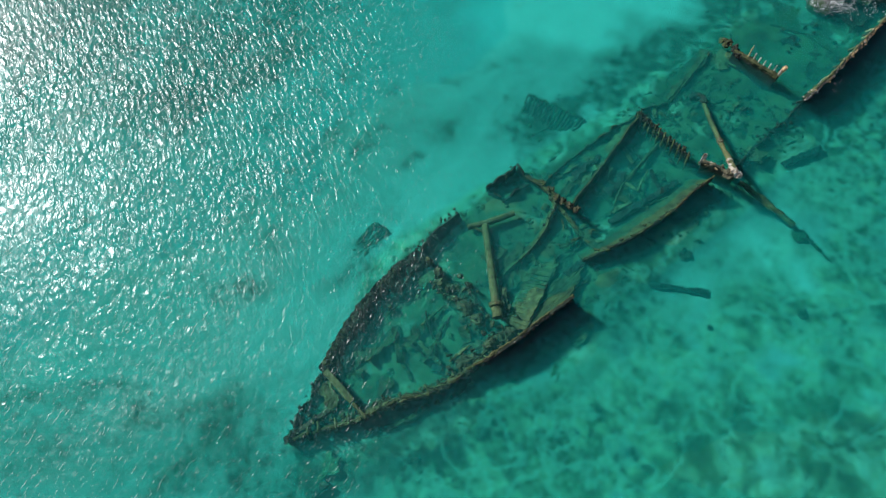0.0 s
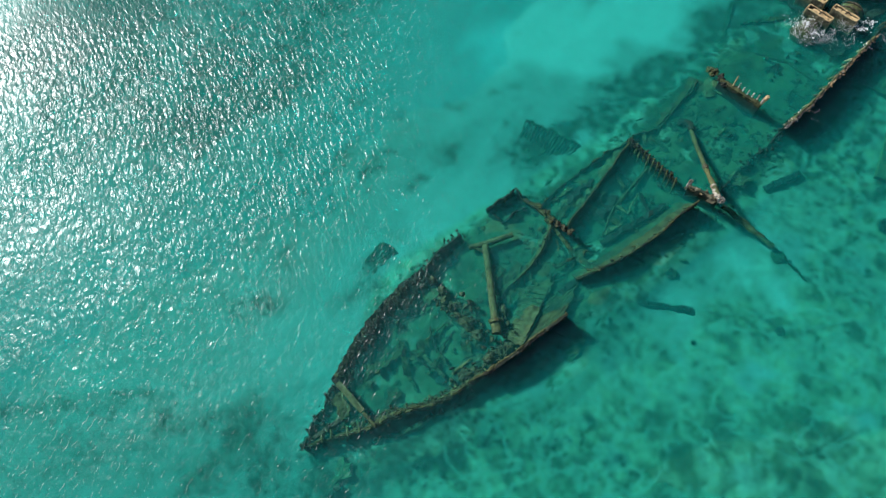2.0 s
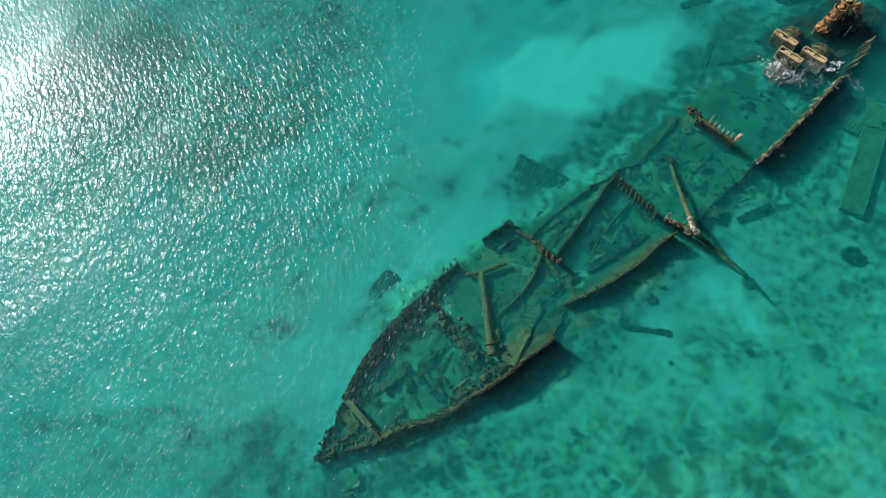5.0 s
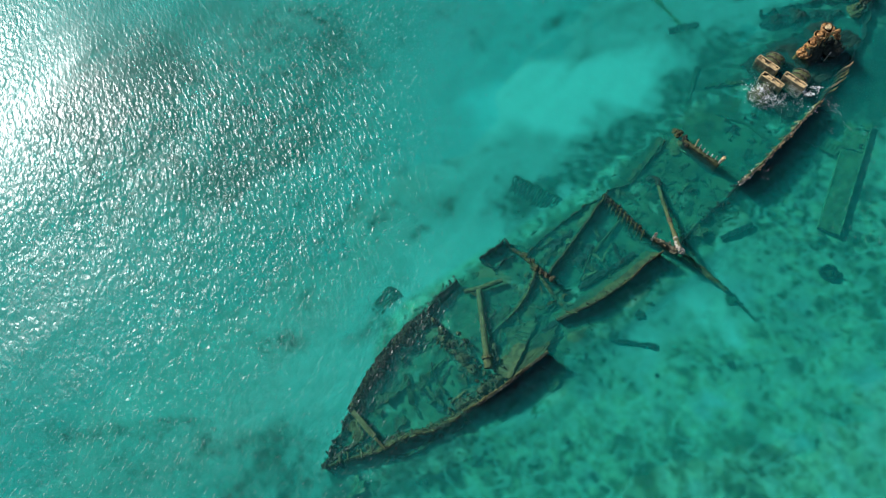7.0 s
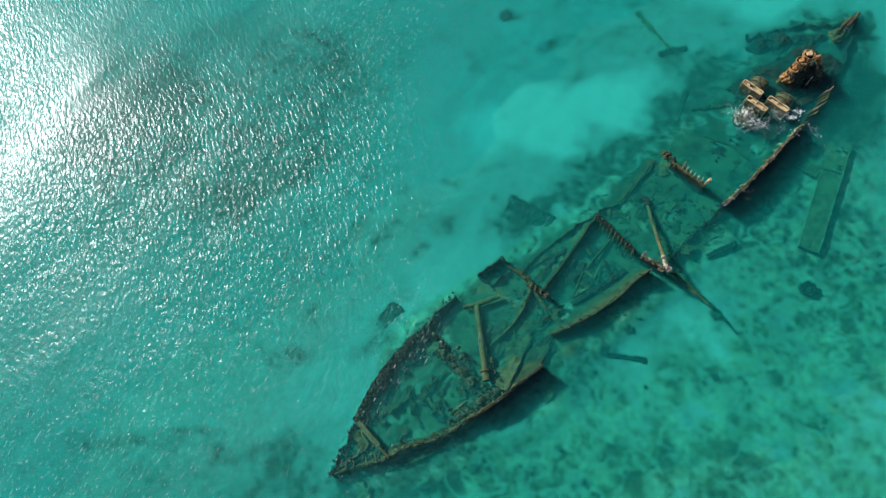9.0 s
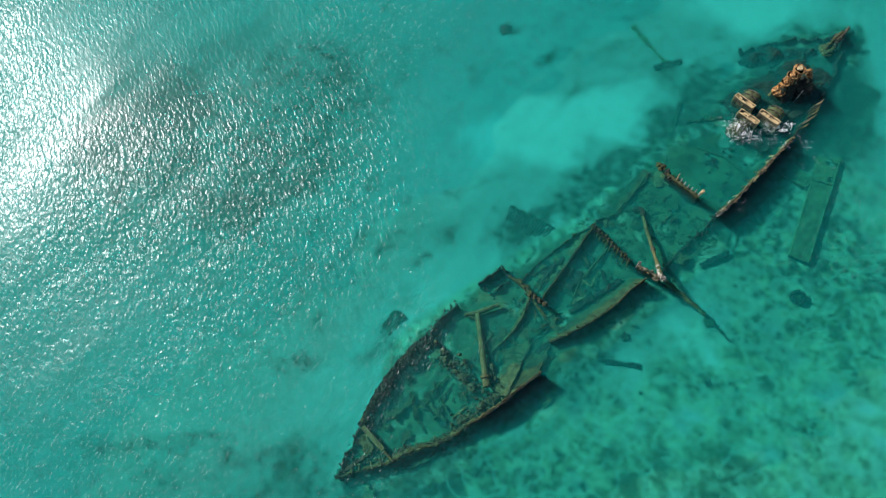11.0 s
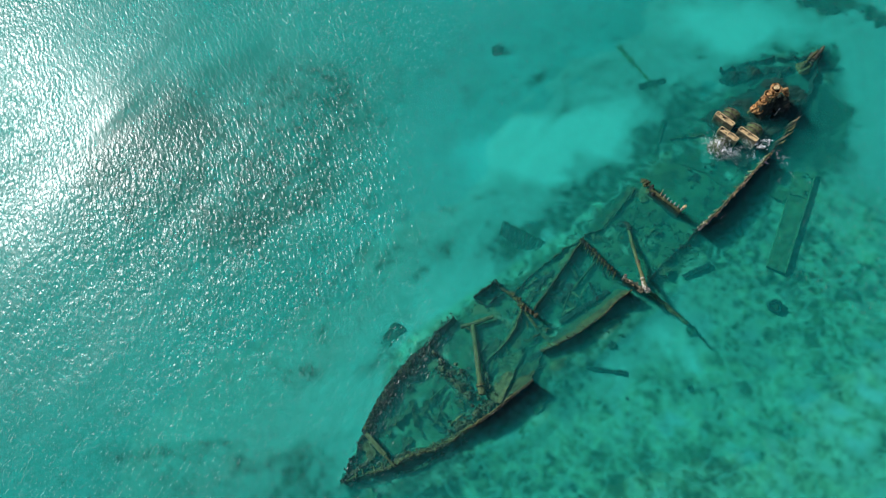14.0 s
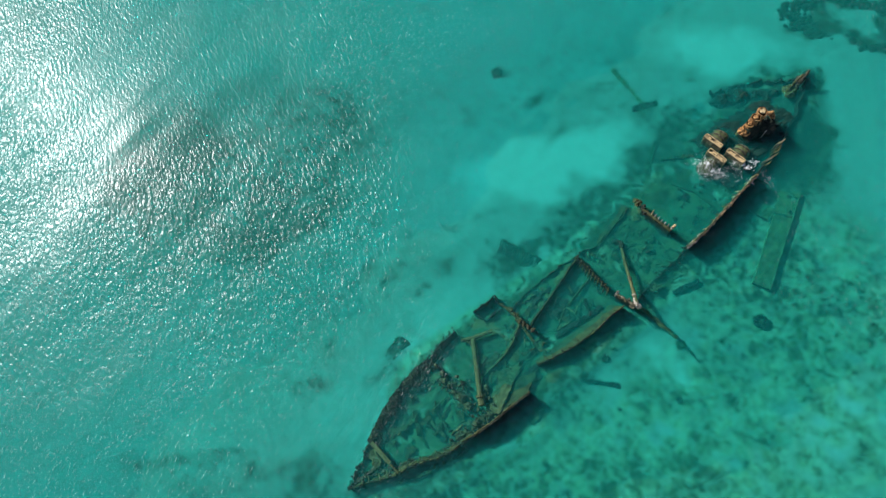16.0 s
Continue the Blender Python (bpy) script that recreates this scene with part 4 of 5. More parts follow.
for cx, cy, spread, count, z in ((-3.2, -4.6, 1.3, 5, -1.7), (2.8, 0.6, 1.5, 7, -1.7), (6.4, 3.8, 1.8, 4, -1.75), (1.8, 3.4, 1.2, 5, -1.75), (8.0, 9.0, 1.8, 8, -1.8),
                                 (13.5, 9.0, 1.8, 4, -1.95), (17.5, 14.5, 2.0, 4, -1.95), (22.5, 26.5, 1.8, 5, -1.8), (-11.5, -13.5, 1.4, 6, -1.6), (-6.0, -12.0, 1.3, 6, -1.55)):
    for i in range(count):
        c = V(rnd.gauss(cx, spread), rnd.gauss(cy, spread), z + rnd.uniform(-0.1, 0.25))
        t, l, w = rnd.choice((0.85, 0.85, 2.4, 1.2)) + rnd.gauss(0, 0.2), rnd.uniform(0.5, 1.5), rnd.uniform(0.25, 0.6)
        e, g = V(math.cos(t) * l, math.sin(t) * l, rnd.uniform(-0.2, 0.2)), V(-math.sin(t) * w, math.cos(t) * w, rnd.uniform(-0.25, 0.1))
        if in_hull(c.x, c.y) > 0.12:
            part("torn_plate", flat_plate(c - e - g, c + e - g, c + e + g, c - e + g, 0.07, 0.3, 0.0, c.x, 0.25, 0.35), rnd.choice((ALGAE, ALGAE, ALGAE, DARK)), hull)
rebase(hull)


# ---- masts, boilers, engine ----
def mast(name, pts, radii, label, extras=(), mat=OLIVE, k=0.0, foot_mat=None):
    ob = thing(name, pts[-1], label, "mast")
    part("pole", tube(pts, radii, 12, 0.10, k, 0.3), mat, ob, smooth=True)
    for a, b, r, m2, nm in extras:
        part(nm, tube([a, b], [r, r * 0.95], 14, 0.06, k + 3, 0.12), m2, ob, smooth=True)
    return rebase(ob)


p0, p1 = V(-4.75, -2.4, -1.15), V(-3.05, -9.5, -0.62)
fallen = thing("fallen_mast", (-3.1, -9.6, BED), "olive weed-covered fallen mast with a collar", "mast")
part("pole", tube([p0, p0.lerp(p1, 0.5), p1], [0.27, 0.28, 0.33], 14, 0.08, 1, 0.3), OLIVE, fallen, smooth=True)
part("collar", tube([p0.lerp(p1, 0.85), p0.lerp(p1, 0.885)], [0.50, 0.48], 14, 0.1, 2, 0.1), OLIVE, fallen)
part("foot_sleeve", tube([p0.lerp(p1, 0.9), p1], [0.36, 0.37], 14, 0.12, 3, 0.2), OLIVE, fallen, "paler mast foot")
part("yard_arm", tube(line((-6.0, -2.7, -1.2), (-4.6, -2.2, -1.1), (-2.7, -1.3, -0.95)), [0.18, 0.26, 0.2], 10, 0.15, 4), OLIVE, fallen)
part("stay_bar", tube(line((-6.1, -2.4, -1.3), (-4.6, -3.1, -1.0)), [0.08, 0.08], 6, 0.2, 5), ALGAE, fallen)
part("prop", bar(V(-4.3, -4.5, BED + 0.4), V(-4.3, -4.4, -1.1), 0.3, 0.3), DARK, fallen)
part("prop", bar(V(-3.2, -9.0, BED + 0.3), V(-3.2, -9.0, -0.8), 0.35, 0.3), DARK, fallen)
rebase(fallen)

derrick = thing("derrick_post", (12.3, 2.6, BED), "weed-covered derrick post rising to a bleached end", "mast")
part("pole", tube(line((10.9, 9.6, -1.3), (11.3, 7.6, -0.8), (11.8, 5.5, -0.3), (12.4, 2.6, 0.75)), [0.16, 0.17, 0.18, 0.2], 12, 0.2, 6, 0.25), OLIVE, derrick, smooth=True)
part("hooked_end", tube(line((10.9, 9.6, -1.3), (10.8, 10.2, -1.3), (10.3, 10.4, -1.4), (9.9, 10.2, -1.56)), [0.24, 0.3, 0.28, 0.2], 10, 0.3, 7, 0.2), DARK, derrick)
part("post_collar", tube(line((11.72, 5.85, -0.35), (11.8, 5.5, -0.25)), [0.24, 0.25], 12, 0.25, 8, 0.1), CRUST, derrick)
part("bleached_end", tube(line((12.15, 3.7, 0.35), (12.5, 2.3, 0.85)), [0.2, 0.25], 10, 0.5, 9, 0.12), PALE, derrick, "white bird-stained post end")
part("foot_plate", bar(V(12.4, 2.7, BED), V(12.4, 2.7, 0.6), 0.3, 0.3, None, 10), DARK, derrick)
rebase(derrick)

spar = thing("sunken_spar", (16.0, 1.0, BED), "long thin weedy spar lying on the sand", "spar")
part("pole", tube(line((13.1, 2.6, -0.8), (14.6, 1.5, -1.0), (16.9, -0.2, -1.55)), [0.2, 0.25, 0.2], 10, 0.25, 11, 0.25), OLIVE, spar)
part("loose_end", lump((17.4, -0.75, -2.05), 0.5, 0.3, 82, None, 4, 0.5), ALGAE, spar)
part("loose_end", tube(line((17.6, -0.9, -1.85), (18.4, -1.5, -1.95), (19.5, -2.8, -2.1)), [0.16, 0.12, 0.05], 6, 0.6, 12, 0.2), ALGAE, spar)
rebase(spar)

U, W = V(0.77, -0.64), V(0.64, 0.77)     # along the boiler fronts, and towards the stern


def boiler(at, facing, top, label):
    """A drum lying behind an open, broken uptake box."""
    c = V(at[0], at[1])
    ob = thing("ship_boiler", (at[0], at[1], BED), label, "boiler", "boilers in the wreck")
    ax = W * facing
    r, zc = 0.95, -1.02 + 0.1 * facing
    drum = bmesh.new()
    n, m = 28, 9
    rings = []
    for i in range(m + 1):
        s = 0.4 + 1.75 * i / m
        rr = r * (0.82 if i == m else 1.0)
        ring = []
        for q in range(n):
            w = U * math.cos(math.tau * q / n) + V(0, 0, 1) * math.sin(math.tau * q / n)
            p = c + ax * s + w * rr + V(0, 0, zc)
            ring.append(drum.verts.new(p + w * 0.14 * n3(p, 1.3, at[0]) + w * 0.06 * n3(p, 4.5, at[1])))
        rings.append(ring)
    for a, b in zip(rings, rings[1:]):
        for q in range(n):
            drum.faces.new((a[q], a[(q + 1) % n], b[(q + 1) % n], b[q]))
    drum.faces.new(rings[0])
    drum.faces.new(rings[-1])
    part("drum", drum, OLIVE, ob, "weed-covered round boiler drum", smooth=True)
    drum_part = last_part[0]
    for s in (0.65, 1.2, 1.8):
        part("seam_band", tube([c + ax * s + U * (math.cos(t) * (r + 0.05)) + V(0, 0, zc + math.sin(t) * (r + 0.05)) for t in [math.pi * j / 14 for j in range(15)]], [0.09, 0.09], 6, 0.35, s, 0.3), CRUST if s < 2 else ALGAE, drum_part)
    # uptake box: four sides and a rusted lid with gaps
    hl, hw, hi = 1.1, 0.25, top - 0.1
    q = [c + U * a * hl + W * b * hw for a, b in ((-1, -1), (1, -1), (1, 1), (-1, 1))]
    for i in range(4):
        a, b = q[i].copy(), q[(i + 1) % 4].copy()
        a.z = b.z = hi
        part("box_side", wall_plate([a, b], BED, 0.1, (0, 0), 0.05, 0.08, 0.0, at[0] + i, 0.2), (CRUST, TAN, CRUST, TAN)[i], ob)
    def lid_at(u, v):
        p = c + U * ((2 * u - 1) * hl) + W * ((2 * v - 1) * hw)
        p.z = hi - 0.10 + 0.05 * n3(p, 1.7, at[0])
        return p

    def rusted(u, v):
        p = lid_at(u, v)
        return n3(p, 2.3, at[0] + at[1]) + 0.35 * n3(p, 6.0, at[0]) > 0.30 - 0.22 * abs(2 * u - 1)

    part("box_lid", sheet(lid_at, 26, 8, 0.05, rusted), TAN, ob, "rusted lid with holes")
    lid_part = last_part[0]
    for s in (-1, 1):
        a, b = c + W * hw * s - U * hl, c + W * hw * s + U * hl
        a.z = b.z = hi + 0.03
        part("box_angle", bar(a, b, 0.10, 0.10, None, at[0] + s, 0.05, 0.2), TAN, lid_part)
        e = c + U * hl * s
        part("end_angle", bar(V(e.x - W.x * hw, e.y - W.y * hw, hi + 0.02), V(e.x + W.x * hw, e.y + W.y * hw, hi + 0.02), 0.10, 0.10, None, at[1] + s, 0.05, 0.15), TAN, lid_part)
    part("lid_strap", bar(V(c.x - W.x * hw, c.y - W.y * hw, hi - 0.02), V(c.x + W.x * hw, c.y + W.y * hw, hi - 0.02), 0.09, 0.06, None, at[0], 0.03, 0.15), CRUST, lid_part)
    return rebase(ob)


boiler((20.75, 23.0), 1, 0.55, "rusted boiler with an open tan uptake box")
boiler((21.1, 21.15), -1, 0.45, "surf-washed boiler with a tan uptake box")
boiler((23.1, 21.15), 1, 0.55, "rusted boiler whose uptake box has a broken corner")

engine = thing("steam_engine", (24.6, 25.0, BED), "tall orange-rusted steam engine standing above water", "engine")
E0 = V(25.2, 25.5)
D = V(0.70, 0.714)
S = V(0.714, -0.70)
for i, (s, r, top) in enumerate(((0.6, 0.5, 2.3), (-0.35, 0.42, 2.1), (-1.05, 0.34, 1.5))):
    c = E0 + D * s
    part("cylinder", tube([c + V(0, 0, 0.9), c + V(0, 0, top)], [r, r], 16, 0.22, i, 0.15), RUST, engine, "orange rusted engine cylinder")
    cyl = last_part[0]
    part("cylinder_rim", tube([c + V(0, 0, top - 0.16), c + V(0, 0, top)], [r + 0.12, r + 0.1], 16, 0.10, i + 4, 0.1), RUST, cyl)
    part("cylinder_cover", tube([c + V(0, 0, top), c + V(0, 0, top + 0.12)], [r * 0.62, r * 0.5], 12, 0.2, i + 7, 0.1), TAN if i == 0 else RUST, cyl)
part("valve_chest", bar(E0 + D * -1.0 + S * -0.2 + V(0, 0, 1.2), E0 + D * 0.7 + S * -0.2 + V(0, 0, 1.5), 0.45, 0.7, None, 9, 0.15), RUST, engine)
for s in (-1.5, -0.7, 0.2, 1.0):
    for w in (-0.75, 0.75):
        part("column", tube([E0 + D * s + S * w * 1.0 + V(0, 0, BED), E0 + D * s * 0.9 + S * w * 0.45 + V(0, 0, 1.2)], [0.18, 0.12], 8, 0.25, s + w), RUST if w < 0 else DARK, engine)
part("foot_casting", lump(E0 + D * -1.7 + S * -0.15 + V(0, 0, 0.4), 0.42, 1.0, 4, None, 3, 0.6), RUST, engine)
part("foot_casting", lump(E0 + D * -1.5 + S * 0.35 + V(0, 0, 0.15), 0.34, 1.0, 9, None, 3, 0.6), RUST, engine)
# Solid casing added so the engine throws an unbroken shadow.
part("casing", bar(E0 + D * -1.7 + S * 0.3 + V(0, 0, -1.0), E0 + D * 0.9 + S * 0.3 + V(0, 0, -0.9), 1.3, 2.2, None, 13, 0.25), DARK, engine, "dark engine casing added to cast a fuller shadow")
part("bed_plate", bar(E0 + D * -2.2 + V(0, 0, -1.4), E0 + D * 1.8 + V(0, 0, -1.2), 2.0, 0.5, None, 3, 0.2), DARK, engine)
rebase(engine)

pump = thing("engine_wreckage", (27.2, 25.8, BED), "dark tangled pumps and pipes beside the engine", "machinery")
for i, (x, y, z, r) in enumerate(((27.3, 26.7, 0.4, 0.33), (26.6, 26.2, 0.0, 0.4), (27.4, 25.2, 0.0, 0.36), (26.9, 25.0, -0.2, 0.6), (26.2, 25.2, -0.3, 0.7))):
    part("casting", lump((x, y, z), r, 0.9, i * 3, None, 3, 0.8), (RUST, DARK, CRUST, DARK, DARK)[i], pump)
part("pipe", tube(line((25.6, 25.6, 0.9), (26.4, 26.4, 1.0), (27.3, 26.9, 0.8)), [0.16, 0.18, 0.2], 8, 0.3, 4, 0.15), RUST, pump)
part("pipe", tube(line((26.6, 24.9, -0.4), (27.0, 25.2, 0.4), (27.6, 25.6, 0.3)), [0.14, 0.14, 0.12], 8, 0.3, 5, 0.15), DARK, pump)
part("rod", tube(line((26.1, 24.0, -0.2), (26.6, 24.7, 0.35)), [0.05, 0.05], 6, 0.1, 6), PALE, pump)
part("support", bar(V(26.9, 25.7, BED), V(26.9, 25.7, 0.0), 1.9, 1.7, None, 5, 0.2), DARK, pump)
rebase(pump)


# ---- loose pieces on the sand ----
slab = thing("fallen_deckhouse_panel", (28.0, 12.0, BED), "long flat green-weeded steel panel on the sand", "steel panel")
a, b, c, d = V(24.9, 6.7, -1.78), V(26.6, 6.05, -1.78), V(30.4, 17.7, -1.72), V(28.3, 18.3, -1.72)
e, g = V(27.5, 15.0, -1.73), V(29.4, 14.5, -1.73)
part("long_sheet", flat_plate(a, b, g, e, 0.25, 0.08, 0.0, 51), SILT, slab)
part("end_sheet", flat_plate(e + V(0.05, 0.12, -0.1), g + V(0.05, 0.12, -0.1), c, d, 0.25, 0.12, 0.2, 52, 0.3, 0.4), SILT, slab)
for p, q in ((a, e), (b, c)):
    part("edge_flange", bar(p + V(0, 0, -0.1), q + V(0, 0, -0.1), 0.1, 0.5, None, 53, 0.06), SILT, slab)
part("end_flange", bar(a + V(0, 0, -0.1), b + V(0, 0, -0.1), 0.1, 0.5, None, 54, 0.06), ALGAE, slab)
part("side_wing", flat_plate(V(24.7, 15.5, -1.83), V(26.8, 14.2, -1.83), V(27.8, 15.6, -1.80), V(25.9, 16.8, -1.83), 0.2, 0.08, 0.0, 55), SILT, slab)
part("wing_flange", bar(V(24.7, 15.5, -1.92), V(26.8, 14.2, -1.92), 0.12, 0.6, None, 56, 0.05), ALGAE, slab)
for i in range(6):
    p = V(25.5, 15.2, -1.76).lerp(V(27.0, 14.35, -1.74), i / 5)
    part("wing_slat", bar(p + V(0.1, 0.1, 0), p + V(0.62, 0.85, 0.02), 0.13, 0.14, None, i, 0.02), ALGAE, slab)
rebase(slab)

grill = thing("slatted_grating", (-1.0, 8.4, BED), "dark slatted steel grating lying on the sand", "grating")
a, b, c, d = V(-3.2, 7.2, -2.3), V(-2.6, 9.9, -1.85), V(1.9, 7.9, -1.85), V(0.4, 5.6, -2.35)
for i in range(17):
    u = i / 16
    q = b.lerp(c, u)
    part("slat", bar(q.lerp(a.lerp(d, u), rnd.uniform(0.55, 1.0)), q, rnd.uniform(0.08, 0.2), 0.14, None, i, 0.12), rnd.choice((ALGAE, ROCK, ROCK)), grill)
part("rail", bar(b + V(0, 0, -0.1), c + V(0, 0, -0.1), 0.2, 0.25, None, 3, 0.15), ALGAE, grill)
part("rail", bar(a.lerp(b, 0.45) + V(0, 0, -0.1), d.lerp(c, 0.45) + V(0, 0, -0.1), 0.2, 0.2, None, 5, 0.12), ALGAE, grill)
rebase(grill)


def fallen_beam(p, q, w, h, mat, label, k, name="fallen_beam"):
    ob = solo(name, bar(p, q, w, h, None, k, 0.14), mat, label, "beam")
    return ob


fallen_beam(V(16.6, 4.9, -1.95), V(19.3, 6.5, -1.85), 0.5, 0.5, DARK, "broad dark beam lying on dark sand", 61)
fallen_beam(V(7.1, -5.5, -2.1), V(11.1, -5.7, -2.1), 0.42, 0.4, DARK, "dark corroded beam half buried in sand", 62)
fallen_beam(V(9.4, 34.4, -2.3), V(13.4, 28.8, -2.2), 0.5, 0.3, SILT, "long dark beam alone on pale sand", 63)
fallen_beam(V(11.9, 28.4, -2.14), V(14.9, 29.5, -2.2), 0.75, 0.25, ROCK, "short broad beam across a longer one", 64)
solo("bow_fragment", flat_plate(V(-13.2, -19.6, -1.7), V(-12.4, -19.7, -1.6), V(-12.2, -20.6, -1.55), V(-13.5, -21.4, -1.75), 0.14, 0.25, 0.0, 65, 0.2, 0.3), SILT, "olive weedy plate off the bow", "steel plate")
fallen_beam(V(-13.7, -22.4, -1.8), V(-12.8, -21.4, -1.6), 0.5, 0.4, CRUST, "short crusted piece off the bow", 66, "bow_fragment")
solo("fallen_plate", flat_plate(V(2.3, -9.2, -1.6), V(3.4, -9.0, -1.6), V(1.7, -12.8, -1.9), V(0.6, -13.2, -1.9), 0.15, 0.3, 0.0, 67, 0.3, 0.4), SILT, "green weedy plate leaning outside the hull", "steel plate")
solo("fallen_plate", flat_plate(V(13.9, 5.9, -1.45), V(15.3, 5.6, -1.45), V(15.0, 4.5, -1.5), V(13.8, 4.9, -1.5), 0.3, 0.35, 0.0, 68, 0.2, 0.4), OLIVE, "small rounded green plate beside the hull", "steel plate")

stand = thing("fallen_bollard_frame", (9.6, -2.3, BED), "small weedy steel frame on the sand", "steel frame")
part("top_bar", bar(V(8.6, -1.8, -1.80), V(10.6, -1.9, -1.80), 0.25, 0.25, None, 1), OLIVE, stand)
part("leg", bar(V(9.3, -1.9, BED), V(9.3, -2.0, -1.80), 0.25, 0.25, None, 2), ALGAE, stand)
part("leg", bar(V(10.0, -2.0, BED), V(9.9, -1.9, -1.80), 0.25, 0.25, None, 3), ALGAE, stand)
part("base_lump", lump((9.4, -2.8, BED + 0.15), 0.6, 0.5, 4), ROCK, stand)
rebase(stand)

ring = thing("sunken_winch_drum", (25.5, 2.5, BED), "dark hollow winch drum on mottled sand", "winch")
for i in range(10):
    t0, t1 = math.tau * i / 10, math.tau * (i + 1) / 10
    part("rim_plate", wall_plate(line((25.5 + 0.6 * math.cos(t0), 2.5 + 0.6 * math.sin(t0), -1.62), (25.5 + 0.6 * math.cos(t1), 2.5 + 0.6 * math.sin(t1), -1.62)), BED - 0.1, 0.2, (0, 0), 0.05, 0.2, 0.0, i), DARK, ring)
part("hub", lump((25.6, 2.4, -1.98), 0.35, 0.9, 3), ALGAE, ring)
rebase(ring)


def rock(x, y, r, k, flat=0.45, label="dark weed-covered rock on the sand"):
    return solo("rock", lump((x, y, bed_height(x, y) + r * flat * 0.2), r, flat, k), ROCK, label, "rock", "rocks on the sea bed", smooth=True)


crate = thing("sunken_grating_frame", (-14.4, -4.1, BED), "weedy slatted frame lying on bright sand", "grating")
a, b, c, d = V(-14.6, -5.0, BED - 0.1), V(-13.2, -2.7, BED + 0.12), V(-12.0, -3.3, BED + 0.12), V(-13.7, -5.5, BED - 0.12)
for p, q in ((a, b), (b, c), (c, d), (d, a)):
    part("frame_bar", bar(p, q, 0.2, 0.2, None, p.x, 0.2), ALGAE, crate)
for i in range(5):
    part("slat", bar(a.lerp(d, (i + 0.5) / 5), b.lerp(c, (i + 0.5) / 5), 0.14, 0.14, None, i, 0.16), ALGAE, crate)
part("weed_mound", lump((-12.7, -3.2, BED - 0.1), 0.6, 0.3, 83, None, 4, 0.35), ROCK, crate)
rebase(crate)
rock(-5.5, 33.8, 0.75, 73, 0.3, "large dark rock on open sand")
for i, (x, y, r) in enumerate(((17.2, -6.6, 0.35), (11.2, -8.2, 0.2), (-7.8, -19.4, 0.2), (-7.3, -19.2, 0.24))):
    rock(x, y, r, 80 + i * 2.3, rnd.uniform(0.15, 0.25))

# reef far off beyond the stern
reef_bm = bmesh.new()
for i in range(520):
    t = rnd.uniform(0, math.tau)
    q = rnd.gauss(1.0, 0.13)
    lump((38.5 + 8.0 * q * math.cos(t) * 0.9 + 1.5 * math.sin(t), 42.0 + 3.0 * q * math.sin(t) - 2.2 * math.cos(t), BED), rnd.uniform(0.12, 0.42), 0.16, i * 1.7, reef_bm, 2, 0.6)
solo("reef", reef_bm, ROCK, "dark ring of low reef on bright sand", "reef", kind="stuff", smooth=True)

# rubble inside the hull
rub = bmesh.new()


def shard(at, r, k):
    """A broken, angular piece: a squashed lump turned at random."""
    bm = bmesh.new()
    lump((0, 0, 0), 1.0, 1.0, k, bm, 2, 0.55)
    turn = Euler((rnd.uniform(0, 6), rnd.uniform(0, 6), rnd.uniform(0, 6))).to_matrix()
    size = Vector((rnd.uniform(0.5, 1.6), rnd.uniform(0.4, 1.0), rnd.uniform(0.25, 0.7))) * r
    made = [rub.verts.new(Vector(at) + turn @ Vector((v.co.x * size.x, v.co.y * size.y, v.co.z * size.z))) for v in bm.verts]
    bm.verts.index_update()
    for f in bm.faces:
        rub.faces.new([made[v.index] for v in f.verts])
    bm.free()


def strew(count, pts, spread, lo, hi, z, k0):
    for i in range(count):
        p = along(pts, rnd.random())
        p = V(p.x + rnd.gauss(0, spread), p.y + rnd.gauss(0, spread))
        if in_hull(p.x, p.y) < 0.03:
            continue
        shard((p.x, p.y, z + rnd.uniform(-0.35, 0.2)), rnd.uniform(lo, hi), k0 + i * 1.9)


strew(40, line((-13.6, -12.5), (-11.9, -8.8), (-9.2, -6.0)), 0.7, 0.08, 0.28, -1.25, 1)
strew(60, line((-7.6, -7.4), (-5.8, -7.6), (-4.6, -9.6), (-4.2, -10.6)), 0.6, 0.05, 0.22, -0.95, 200)
strew(70, line((-5.6, -13.5), (-3.4, -11.6), (-1.2, -9.6)), 0.5, 0.05, 0.2, -0.85, 300)
strew(60, line((-14.8, -18.0), (-12.5, -17.6), (-9.0, -15.6), (-6.0, -14.4)), 0.4, 0.10, 0.28, -1.1, 400)
strew(8, line((2.0, 9.0), (6.0, 11.8), (11.0, 17.5), (14.5, 23.0)), 1.2, 0.06, 0.22, -1.95, 500)
strew(60, line((18.0, 25.0), (22.0, 28.0), (27.0, 29.5)), 1.0, 0.08, 0.3, -1.6, 600)
strew(60, line((-2.0, -2.0), (3.0, 2.0), (8.0, 4.0)), 1.5, 0.12, 0.35, -1.75, 700)
strew(60, line((12.0, 7.0), (18.0, 15.0), (24.0, 20.0)), 1.8, 0.12, 0.4, -1.75, 800)
for x, y, r in ((-2.8, -7.5, 0.34), (-2.85, -8.2, 0.26), (-2.4, -8.6, 0.28), (-6.8, -7.8, 0.55), (-6.2, -8.3, 0.35), (-6.0, -6.7, 0.42), (-5.3, -7.3, 0.5), (-4.2, -9.4, 0.28),
                (-3.4, -9.9, 0.25), (-7.6, -6.6, 0.6), (-8.4, -5.8, 0.5), (-3.2, -11.9, 0.4), (-2.2, -11.0, 0.34), (-2.7, -11.4, 0.3)):
    shard((x, y, -0.85), r * 0.75, x * 3.3)
solo("overgrown_rubble", rub, RUBBLE, "crusted brown and olive rubble inside the wreck", "rubble", kind="stuff")

